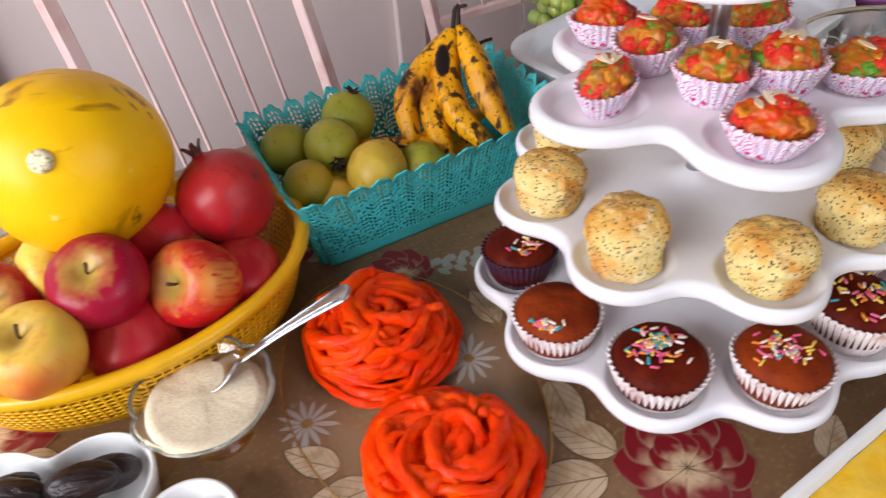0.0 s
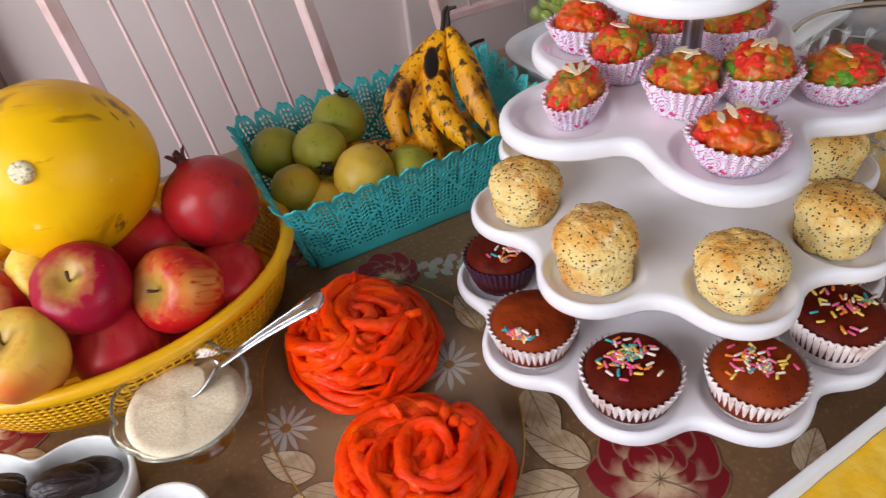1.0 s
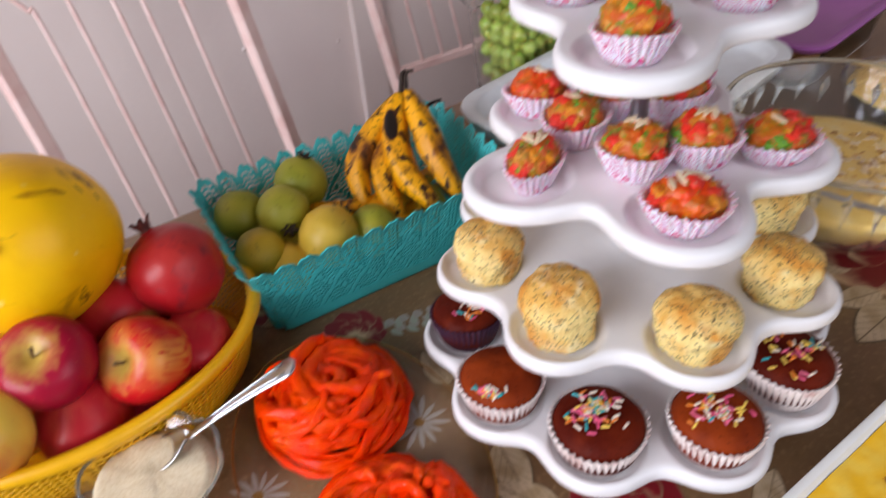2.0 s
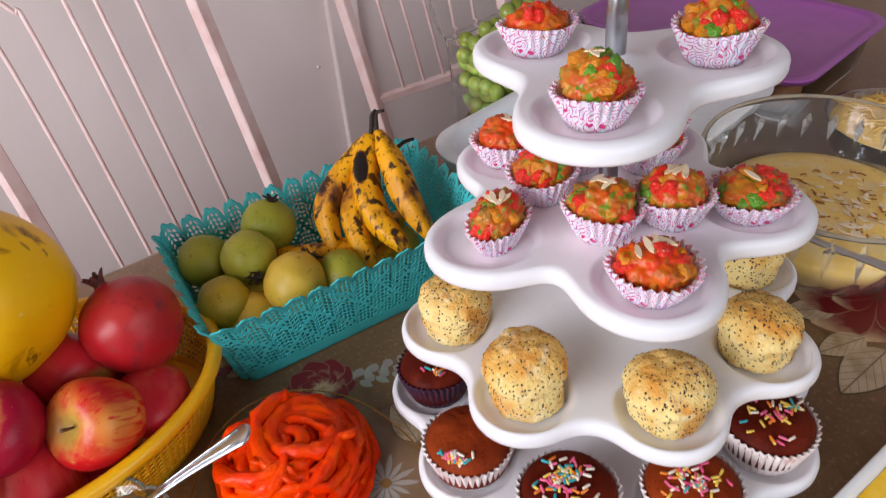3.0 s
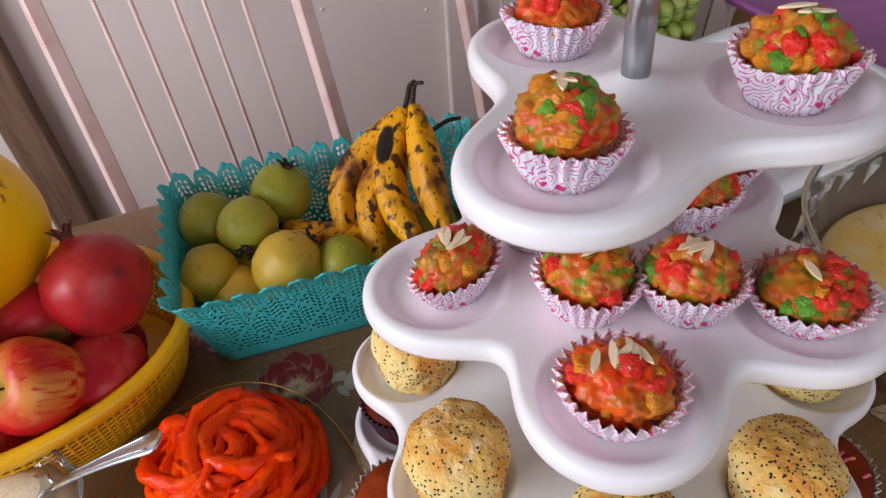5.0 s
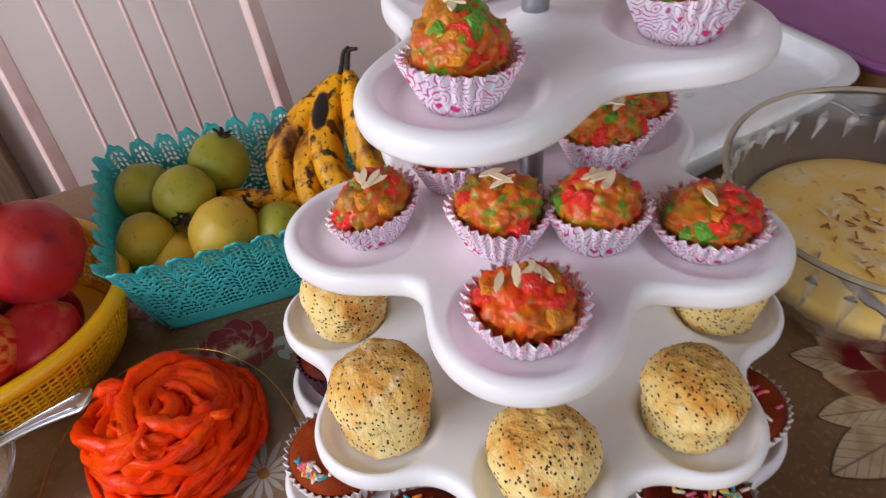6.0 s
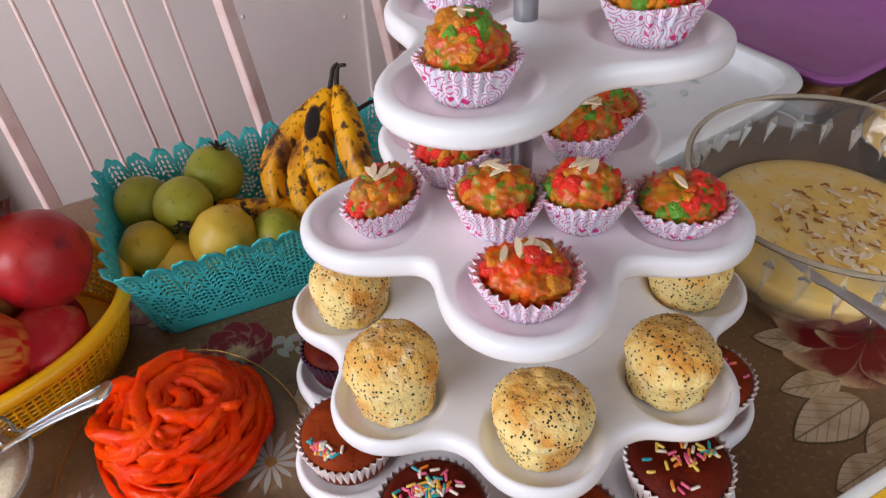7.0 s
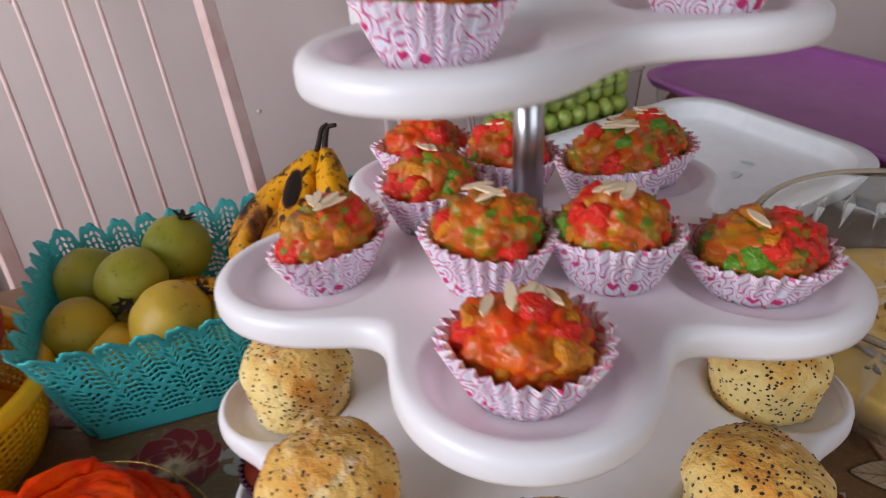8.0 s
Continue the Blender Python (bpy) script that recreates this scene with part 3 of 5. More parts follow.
for lo, hi in ((0.006, 0.036), (0.041, 0.120), (0.135, 0.213), (0.226, 0.317)):
    part("pole", lathe_bm([(0, lo), (0.0068, lo), (0.0068, hi), (0, hi)], 24), M["steel"], stand, "brushed steel pole")
part("pole", lathe_bm([(0, 0.328), (0.0068, 0.328), (0.0068, 0.3825), (0.0062, 0.3835), (0, 0.3835)], 24), M["steel"], stand, "brushed steel pole")
part("threaded_tip", lathe_bm([(0, 0.3835)] + [(0.0028 if k % 2 else 0.0024, 0.3835 + 0.0008 * k) for k in range(22)] + [(0, 0.4015)], 16), M["steel"], stand, "threaded steel tip")
part("screw_hole", lathe_bm([(0, 0.0004), (0.0011, 0.0004), (0.0013, -0.0006), (0, -0.001)], 12), M["dark"], stand, "small dark hole in the pole", pose(-0.0014, -0.0066, 0.296, 90, 0, -12))
part("foot", lathe_bm([(0, 0), (0.055, 0), (0.055, 0.004), (0.02, 0.007), (0.012, 0.02), (0.009, 0.03), (0, 0.03)], 32), M["white"], stand, "white plastic foot")

# ---------------------------------------------------------------- cakes


def liner_bm(r0, r1, h, pleats, depth=0.0016, thick=0.0005, uneven=0.0018):
    """A pleated paper cup with a wall inside and out."""
    n = pleats * 4

    def wave(a, k):
        f = k / 6 if k <= 6 else (13 - k) / 6
        s = math.cos(a * pleats)
        s = math.copysign(abs(s) ** 0.7, s)
        return 1 + depth * (0.35 + f) * s / r1, uneven * f * math.sin(2 * a + r1 * 900) + 0.0005 * f * s

    prof = [(r0 + (r1 - r0) * (k / 6) ** 0.9, h * k / 6) for k in range(7)] + [(r0 + (r1 - r0) * (k / 6) ** 0.9 - thick, h * k / 6 + thick) for k in range(6, -1, -1)]
    return lathe_bm([(0, 0)] + prof + [(0, thick)], n, lambda a, k: wave(a, max(0, min(k - 1, 13))))


def filling_bm(r, h, seed):
    """A lumpy dome."""
    bm = ball_bm(1.0, 5)
    for v in bm.verts:
        k = v.co.copy()
        b = 1 + 0.16 * noise.noise(k * 2.4 + Vector((seed, 0, 0))) + 0.12 * noise.noise(k * 5.5 + Vector((0, seed, 0))) + 0.08 * noise.noise(k * 11 + Vector((0, 0, seed))) + 0.05 * noise.noise(k * 24 + Vector((seed, 0, seed)))
        w = 0.84 + 0.16 * min(max((k.z + 0.15) / 0.6, 0), 1)
        v.co = Vector((k.x * r * b * w, k.y * r * b * w, k.z * (h if k.z > 0 else 0.010) * b))
    return bm


def bit_mesh(material, seed):
    bm = ball_bm(1.0, 2)
    for v in bm.verts:
        k = v.co.copy()
        v.co = Vector((math.copysign(abs(k.x) ** 0.75, k.x), math.copysign(abs(k.y) ** 0.75, k.y), math.copysign(abs(k.z) ** 0.75, k.z))) * (1 + 0.5 * noise.noise(k * 1.5 + Vector((seed * 7, 0, 0))) + 0.22 * noise.noise(k * 3.7 + Vector((0, seed * 7, 0))))
    return mesh_of("fruit_bit", bm, material)


BIT = [[bit_mesh(M[n], s + 9 * q) for s in range(3)] for q, n in enumerate(("bit_red", "bit_green", "bit_gold", "bit_dull"))]


def sliver_mesh():
    """A pointed flake, thickest in the middle."""
    bm = bmesh.new()
    rim = [(-0.0078, 0.0), (-0.0048, 0.0016), (0.0, 0.0022), (0.0045, 0.0015), (0.0076, 0.0002), (0.0045, -0.0014), (0.0, -0.0019), (-0.0048, -0.0013)]
    low, high = ([bm.verts.new((x, y, z + 0.0004 * math.cos(x * 180))) for x, y in rim] for z in (-0.0005, 0.0005))
    for i in range(8):
        bm.faces.new((low[i], low[(i + 1) % 8], high[(i + 1) % 8], high[i]))
    bm.faces.new(low)
    bm.faces.new(high)
    return mesh_of("almond_sliver", bm, M["almond"], False)


SLIVER = sliver_mesh()


def fruit_cup(x, y, z, seed, scale=1.0, oval=1.0, turn=0, tall=1.0, orange=False, slivers=3, lean=(0, 0), mix=(16, 9, 9, 6), low=0.0):
    label = ("orange candied fruit cake" if orange else "red and green candied fruit cake") + " in a pink printed paper cup"
    ob = thing("fruit_cupcake", label, "cupcake", STAND @ pose(x, y, z, lean[0], lean[1], turn), "fruit cupcakes on the stand")
    shape = Matrix.Diagonal((scale, scale * oval, scale * tall, 1))
    part("paper_cup", liner_bm(0.0188, 0.0280, 0.0236, 28, 0.0018), M["liner_pink"], ob, "white paper cup printed with pink swirls", shape)
    rnd = random.Random(seed + 50)
    dome = Matrix.Translation((0, 0, (0.0172 - low) * scale * tall)) @ shape
    part("filling", filling_bm(0.0234, 0.0226, seed), M["paste_orange" if orange else "paste"], ob, "", dome)
    for kind, many in enumerate(mix):
        knots = [(rnd.random() * 6.283, rnd.random() ** 0.8) for _ in range(6)]
        for _ in range(int(many * (1.6, 1.15, 1.1, 0.9)[kind])):
            spot = knots[rnd.randrange(6)]
            t, c = spot[0] + rnd.gauss(0, 0.42), min(0.995, max(0.3, spot[1] + rnd.gauss(0, 0.16)))
            q = math.sqrt(max(0, 1 - c * c))
            p = Vector((math.cos(t) * q * 0.0236, math.sin(t) * q * 0.0236, c * 0.0226)) * (0.77 + 0.12 * rnd.random())
            size = 0.0024 + 0.0036 * rnd.random() ** 1.2
            part("fruit_bit", BIT[kind][rnd.randrange(3)], None, ob, "", Matrix.Translation(dome @ p) @ Euler((rnd.random() * 6, rnd.random() * 6, rnd.random() * 6)).to_matrix().to_4x4()
                 @ Matrix.Diagonal((size * (0.8 + 0.5 * rnd.random()), size * (0.8 + 0.4 * rnd.random()), size, 1)))
    ax, ay = 0.006 * (rnd.random() - 0.5), 0.006 * (rnd.random() - 0.5)
    lie = 180 * rnd.random()
    for k in range(slivers):
        side = (k - (slivers - 1) / 2) * 0.0030
        px, py = ax - side * math.sin(radians(lie)) + 0.002 * rnd.gauss(0, 1), ay + side * math.cos(radians(lie)) + 0.002 * rnd.gauss(0, 1)
        part("almond_sliver", SLIVER, None, ob, "", pose(scale * px, scale * oval * py, (0.0410 - low + 0.0005 * (k % 3)) * scale * tall, 16 * (rnd.random() - 0.5), 20 * (rnd.random() - 0.5), lie + rnd.gauss(0, 26)))
    return ob


w1, w2 = WELLS[0], WELLS[1]
ZP = TIERS[1][0] + 0.0065
fruit_cup(*w1[0], 3, 0.90, 1.0, 30, 0.96, slivers=2, mix=(13, 12, 14, 8), low=-0.006)
fruit_cup(*w1[1], 4, 1.0, 1.0, 80, 1.0, slivers=2, mix=(14, 10, 16, 6))
fruit_cup(*w1[2], 5, 0.98, 0.9, 10, 0.92, orange=True, slivers=0, mix=(14, 0, 14, 0), low=0.004)
fruit_cup(w2[0][0], w2[0][1] - 0.003, w2[0][2], 6, 1.02, 1.0, 0, 0.85, orange=True, slivers=7, mix=(12, 0, 16, 4), low=0.002)
fruit_cup(*w2[1], 7, 1.10, 0.95, 40, 0.68, slivers=1, mix=(22, 8, 5, 4))
fruit_cup(w2[2][0] + 0.005, w2[2][1] + 0.007, w2[2][2], 8, 0.98, 1.0, 10, 0.95, slivers=4, mix=(16, 8, 5, 10))
fruit_cup(w2[3][0] - 0.003, w2[3][1] + 0.007, w2[3][2], 9, 1.02, 1.0, 20, 0.9, orange=True, slivers=2, mix=(16, 0, 12, 0))
fruit_cup(w2[4][0] + 0.008, w2[4][1] + 0.003, w2[4][2], 10, 1.02, 0.70, 60, 0.92, slivers=5, mix=(20, 6, 6, 5), lean=(4, -6))
for (x, y), seed, sc, turn, mix, sl in (((-0.013, -0.043), 11, 0.96, 0, (14, 10, 10, 8), 3), ((0.037, -0.035), 12, 0.95, 50, (14, 14, 8, 6), 6), ((-0.046, 0.010), 13, 0.92, 100, (18, 8, 4, 5), 2),
                                        ((-0.014, 0.050), 14, 0.92, 20, (16, 2, 14, 2), 1), ((0.039, 0.041), 15, 0.97, 70, (12, 8, 4, 14), 6)):
    fruit_cup(x, y, ZP, seed, sc, 1.0, turn, 1.0, slivers=sl, mix=mix)


def poppy_bm(r, h, seed):
    prof = [(0, 0), (r * 0.80, 0), (r * 0.88, 0.003), (r * 0.93, h * 0.28), (r * 0.97, h * 0.44), (r * 1.01, h * 0.54), (r * 1.0, h * 0.66), (r * 0.90, h * 0.79), (r * 0.71, h * 0.905), (r * 0.47, h * 0.97), (r * 0.25, h), (0, h)]
    fine = [(0, 0)] + [(max(p.x, 0.0004), p.y) for p in spline([(a, b, 0) for a, b in prof], 48)[1:-1]] + [(0, h)]
    bm = lathe_bm(fine, 64)
    off = Vector((seed * 2.3, seed, 0))
    for v in bm.verts:
        d = Vector((v.co.x, v.co.y, (v.co.z - h * 0.4))).normalized()
        a = math.atan2(v.co.y, v.co.x)
        side = max(0, 1 - v.co.z / (h * 0.6))
        v.co += d * (0.0021 * noise.noise(v.co * 42 + off) + 0.0014 * noise.noise(v.co * 120 + off)) + d * 0.0006 * side * math.sin(a * 26)
        if v.co.z < 0:
            v.co.z = 0
    return bm


def seeds_bm(source, count, seed):
    """Poppy seeds pressed into the crumb, scattered over the muffin's faces."""
    rnd = random.Random(seed)
    me = bpy.data.meshes.new("crumb_copy")
    source.to_mesh(me)
    faces = [(p.center.copy(), p.normal.copy(), p.area) for p in me.polygons if p.center.z > 0.002]
    bpy.data.meshes.remove(me)
    bm = bmesh.new()
    for c, n, _ in rnd.choices(faces, [f[2] for f in faces], k=count):
        side = n.orthogonal().normalized()
        a = rnd.random() * 6.283
        u = side * math.cos(a) + n.cross(side) * math.sin(a)
        v = n.cross(u)
        s = 0.00046 + 0.00030 * rnd.random()
        c = c + u * rnd.uniform(-0.0008, 0.0008) + v * rnd.uniform(-0.0008, 0.0008)
        ring = [bm.verts.new(c + (u * 1.35 * math.cos(q) + v * math.sin(q)) * s) for q in (0, 1.047, 2.094, 3.142, 4.189, 5.236)]
        top, low = bm.verts.new(c + n * s * 0.8), bm.verts.new(c - n * s)
        for i in range(6):
            bm.faces.new((ring[i], ring[(i + 1) % 6], top))
            bm.faces.new((ring[(i + 1) % 6], ring[i], low))
    return bm


for k, (x, y, z) in enumerate(WELLS[2]):
    r = (0.0284, 0.0284, 0.0282, 0.0282, 0.028, 0.028, 0.0282, 0.0290)[k]
    h = (0.042, 0.044, 0.041, 0.041, 0.041, 0.041, 0.043, 0.050)[k]
    f = (0.965, 0.945, 0.96, 0.96, 0.96, 0.96, 0.95, 0.955)[k]
    muffin = thing("poppy_seed_muffin", "golden poppy seed muffin with a sugary top, sitting in the stand", "muffin",
                   STAND @ pose(x * f, y * f, z, (0, 0, 0, 0, 0, 0, 0, 3)[k], (0, 2, 0, 0, 0, 0, 0, -3)[k], 40 * k), "poppy seed muffins on the stand")
    body = poppy_bm(r, h, k + 1)
    seeds = seeds_bm(body, 440, k + 3)
    part("crumb", body, M["poppy"], muffin, "pale golden sugary crumb")
    tagged(part("poppy_seed", seeds, M["seed"], muffin, "tiny black poppy seeds"), kind="stuff")


def capsule_mesh(material):
    return mesh_of("sprinkle", lathe_bm([(0, -0.0034), (0.0008, -0.0032), (0.0011, -0.0025), (0.0011, 0.0025), (0.0008, 0.0032), (0, 0.0034)], 7), material)


CAPS = [capsule_mesh(s) for s in SPRINKLES]


def choc_top_bm(r, h, seed):
    bm = lathe_bm([(0, -0.02), (r * 0.9, -0.02), (r * 0.97, -0.004), (r, 0), (r * 0.985, h * 0.25), (r * 0.9, h * 0.58), (r * 0.75, h * 0.8), (r * 0.5, h * 0.95), (r * 0.25, h), (0, h * 1.02)], 56)
    off = Vector((seed, seed * 2, 0))
    for v in bm.verts:
        if v.co.z > -0.01:
            v.co.z += 0.0018 * noise.noise(v.co * 50 + off) + 0.0007 * noise.noise(v.co * 160 + off)
    return bm


def choc_cup(x, y, z, seed, r, dark, liner, sprinkles, centre, spread, height=0.031, turn=0, lean=(0, 0)):
    label = ("chocolate" if dark else "brown sponge") + " cupcake with coloured sprinkles in a " + ("dark purple" if liner == "liner_purple" else "white pleated") + " paper cup"
    ob = thing("sprinkle_cupcake", label, "cupcake", STAND @ pose(x, y, z, lean[0], lean[1], turn), "sprinkle cupcakes on the stand")
    part("paper_cup", liner_bm(r * 0.80, r * 1.06, height, 40, 0.0013, 0.0005, 0.0012), M[liner], ob, "")
    h = 0.013
    part("cake", choc_top_bm(r, h, seed), M["choc_dark" if dark else "choc"], ob, "", pose(0, 0, height - 0.003))
    rnd = random.Random(seed)
    for k in range(sprinkles):
        px, py = centre[0] + rnd.gauss(0, spread), centre[1] + rnd.gauss(0, spread * 0.8)
        d = math.hypot(px, py)
        if d > r * 0.85:
            px, py, d = px * r * 0.8 / d, py * r * 0.8 / d, r * 0.8
        zz = height - 0.003 + h * (1.01 - 0.62 * (d / r) ** 2.6) + 0.0012 + 0.0006 * rnd.random()
        part("sprinkle", CAPS[rnd.randrange(6)], None, ob, "", pose(px, py, zz, 90 + 18 * (rnd.random() - 0.5), 0, 360 * rnd.random()))


for k, (x, y, z) in enumerate(WELLS[3]):
    spec = {8: (0.0315, True, "liner_purple", 22, (0.006, -0.013), 0.008), 9: (0.034, False, "liner_white", 44, (-0.012, -0.025), 0.0055), 0: (0.0350, True, "liner_white", 75, (-0.004, 0.002), 0.010),
            1: (0.0335, False, "liner_white", 60, (-0.004, -0.001), 0.010), 2: (0.0335, True, "liner_white", 46, (0.004, -0.002), 0.015)}.get(k, (0.035, k % 2 == 0, "liner_white", 26, (0, 0), 0.013))
    choc_cup(x, y, z, 30 + k, *spec, 0.034 if k == 2 else 0.030, 0, (0, 0))

# ---------------------------------------------------------------- teal basket and its fruit
B_A0, B_A1, B_B0, B_B1, B_H = 0.277, 0.581, 0.545, 0.722, 0.088
basket = thing("fruit_basket", "teal perforated plastic basket with a scalloped lace edge", "basket", TURN @ pose((B_A0 + B_A1) / 2, (B_B0 + B_B1) / 2, 0.001))
LX, LY = (B_A1 - B_A0) / 2, (B_B1 - B_B0) / 2


def basket_side(length, other, scallops):
    """One long or short side: place(u, v) on the plane y = -other, flaring outwards to the top."""
    def place(u, v):
        top = B_H + 0.012 * abs(math.sin(math.pi * u * scallops)) ** 0.6 + 0.0026 * abs(math.sin(math.pi * u * scallops * 2.5))
        z = v * top
        f = z / 0.1
        x = (u - 0.5) * 2 * (length - 0.024 * (1 - f))
        y = -(other - 0.017 * (1 - f)) - 0.010 * max(0, f - 0.88) ** 1.0 * 4
        edge = max(0, abs(u - 0.5) * 2 - 0.93) / 0.07
        return (x, y + 0.006 * edge * edge, z)
    return place


def lace(cols, rows, scallops):
    per = cols / scallops

    def hole(i, j):
        if j < 3:
            return None
        if j >= rows - 1:
            return None
        u = (i + 0.5) / per
        if j >= rows - 4:
            s = abs(math.sin(math.pi * u))
            if j == rows - 2:
                return (0.34, 0.3, True) if s > 0.5 else None
            return (0.3, 0.42, True) if s > 0.8 else (0.24, 0.24, True)
        d = (i + j) % 8, (i - j) % 8
        if d[0] == 0 or d[1] == 0:
            return None
        return (0.42, 0.34, True)
    return hole


for turn, length, other, cols, scallops in ((0, LX, LY, 65, 13), (180, LX, LY, 65, 13), (90, LY, LX, 40, 8), (-90, LY, LX, 40, 8)):
    side = part("side", perforated_bm(basket_side(length, other, scallops), cols, 19, lace(cols, 19, scallops)), M["teal"], basket, "teal lace-pattern side", pose(0, 0, 0, 0, 0, turn))
    solid(side, 0.0012)
part("base", box_bm(-LX + 0.0245, LX - 0.0245, -LY + 0.018, LY - 0.018, 0.0, 0.003, 0.001), M["teal"], basket, "", None, False)


def fruit_bm(profile, sub_lump, seed, n=48, scale=40.0):
    fine = [(0, profile[0][1])] + [(max(p.x, 0.0003), p.y) for p in spline([(a, b, 0) for a, b in profile], 40)[1:-1]] + [(0, profile[-1][1])]
    return lump(lathe_bm(fine, n), sub_lump, scale, seed)


def guava(x, y, z, r, kind, seed, tilt, turn, tall=1.04):
    label = {"guava_green": "green", "guava_yellow": "pale yellow", "guava_olive": "olive yellow"}[kind] + " ripe guava lying in the teal basket"
    ob = thing("guava", label, "guava", pose(x, y, z, 0, 0, turn) @ pose(0, 0, 0, tilt), "guavas in the basket")
    prof = [(0, -0.97), (0.45, -0.9), (0.86, -0.5), (1, 0), (0.93, 0.38), (0.68, 0.72), (0.35, 0.93), (0.12, 0.985), (0, 0.975)]
    part("fruit", fruit_bm([(a * r, b * r * tall) for a, b in prof], r * 0.05, seed, 40, 35), M[kind], ob)
    bm = lathe_bm([(0, r * tall * 0.93), (0.16 * r, r * tall * 0.93), (0.20 * r, r * tall * 1.01), (0.27 * r, r * tall * 1.07), (0.23 * r, r * tall * 1.06), (0.13 * r, r * tall * 0.99), (0, r * tall * 0.965)], 30,
                  lambda a, k: (1 + (0, 0, 0.12, 0.42, 0.42, 0.1, 0)[k] * math.cos(6 * a + seed), r * (0, 0, 0.01, 0.05, 0.05, 0, 0)[k] * math.cos(6 * a + seed + 0.4)))
    part("calyx", bm, M["dark"], ob, "dry brown calyx")


for spec in ((-0.001, 0.779, 0.086, 0.0292, "guava_green", 1, -25, -40), (-0.013, 0.728, 0.087, 0.0275, "guava_green", 2, 95, 20), (-0.063, 0.741, 0.075, 0.0275, "guava_green", 3, 150, 0),
             (-0.031, 0.679, 0.072, 0.0258, "guava_olive", 4, 140, 30), (0.036, 0.697, 0.075, 0.0310, "guava_yellow", 5, -60, -40), (-0.006, 0.676, 0.052, 0.0265, "guava_yellow", 6, 120, 10),
             (0.080, 0.717, 0.062, 0.027, "guava_green", 7, 160, 0), (-0.003, 0.705, 0.046, 0.026, "guava_olive", 8, 170, 0), (-0.02, 0.765, 0.034, 0.029, "guava_olive", 9, 20, 0),
             (0.04, 0.735, 0.034, 0.029, "guava_olive", 10, 20, 0), (0.08, 0.77, 0.034, 0.029, "guava_olive", 11, 20, 0), (0.13, 0.79, 0.034, 0.028, "guava_olive", 12, 30, 0)):
    guava(*spec)

bunch = thing("banana_bunch", "bunch of ripe yellow bananas with dark brown spots", "bananas", pose(-0.004, 0, -0.008))


def banana(points, r, skin):
    """A finger with five soft ridges, thin at both ends."""
    pts = spline(points, 32)
    sides = 20
    bm = tube_bm(pts, lambda t: r * (0.26 + 0.76 * math.sin(math.pi * min(1, 0.02 + t * 0.985)) ** 0.55) if t < 0.985 else r * 0.22, sides)
    bm.verts.ensure_lookup_table()
    for i, v in enumerate(bm.verts):
        c = pts[min(i // sides, len(pts) - 1)]
        v.co = c + (v.co - c) * (1 + 0.075 * math.cos(5 * 2 * math.pi * (i % sides) / sides + 0.6))
    for v in bm.verts:
        v.co += Vector((noise.noise(v.co * 40), noise.noise(v.co * 40 + Vector((5, 0, 0))), 0)) * 0.0008
    ob = part("banana", bm, M[skin], bunch)
    part("tip", tube_bm([pts[-1] - (pts[-2] - pts[-1]) * -0.4, pts[-1] + (pts[-1] - pts[-2]) * 0.7], r * 0.22, 7), M["dark"], ob, "black dried tip")


for pts, r in (([(0.119, 0.836, 0.163), (0.110, 0.812, 0.137), (0.118, 0.773, 0.107), (0.152, 0.738, 0.078)], 0.0158), ([(0.126, 0.840, 0.163), (0.142, 0.806, 0.138), (0.155, 0.780, 0.112), (0.178, 0.756, 0.078)], 0.0148),
               ([(0.116, 0.838, 0.158), (0.086, 0.809, 0.130), (0.067, 0.784, 0.105), (0.076, 0.748, 0.074)], 0.0142), ([(0.118, 0.835, 0.150), (0.096, 0.795, 0.112), (0.098, 0.765, 0.090), (0.114, 0.728, 0.064)], 0.0138),
               ([(0.150, 0.815, 0.075), (0.105, 0.770, 0.070), (0.060, 0.752, 0.072), (0.012, 0.752, 0.078)], 0.0132), ([(0.150, 0.800, 0.06), (0.11, 0.752, 0.052), (0.075, 0.735, 0.052), (0.045, 0.742, 0.056)], 0.0130)):
    banana(pts, r, "banana_bruised" if r > 0.0155 else "banana")
bm = tube_bm(spline([(0.119, 0.832, 0.160), (0.121, 0.842, 0.172), (0.122, 0.848, 0.180), (0.127, 0.851, 0.184)], 8), lambda t: 0.0028 - 0.0010 * t, 8)
tube_bm(spline([(0.126, 0.836, 0.160), (0.126, 0.843, 0.172), (0.127, 0.85, 0.181), (0.135, 0.848, 0.184)], 8), lambda t: 0.0028 - 0.0010 * t, 8, bm)
part("stem", bm, M["dark"], bunch, "dark brown stem")
part("stem", tube_bm(spline([(0.135, 0.845, 0.130), (0.150, 0.868, 0.131), (0.163, 0.872, 0.133)], 6), lambda t: 0.0026 - 0.0008 * t, 8), M["dark"], bunch, "dark brown stem")

# ---------------------------------------------------------------- yellow basket and its fruit
ybasket = thing("fruit_bowl_basket", "oval yellow perforated plastic basket with a thick rim", "basket", pose(-0.185, 0.563, 0.001, 0, 0, 30))
OX, OY, OH = 0.165, 0.116, 0.066


def oval_point(a, inset, z):
    """A point at angle a on the basket's oval, moved inwards along the outline's normal."""
    nx, ny = math.cos(a) / OX, math.sin(a) / OY
    d = math.hypot(nx, ny)
    return (OX * math.cos(a) - inset * nx / d, OY * math.sin(a) - inset * ny / d, z)


def oval_wall(u, v):
    return oval_point(2 * math.pi * u, 0.016 * (1 - v) ** 1.4, 0.004 + (OH - 0.004) * v)


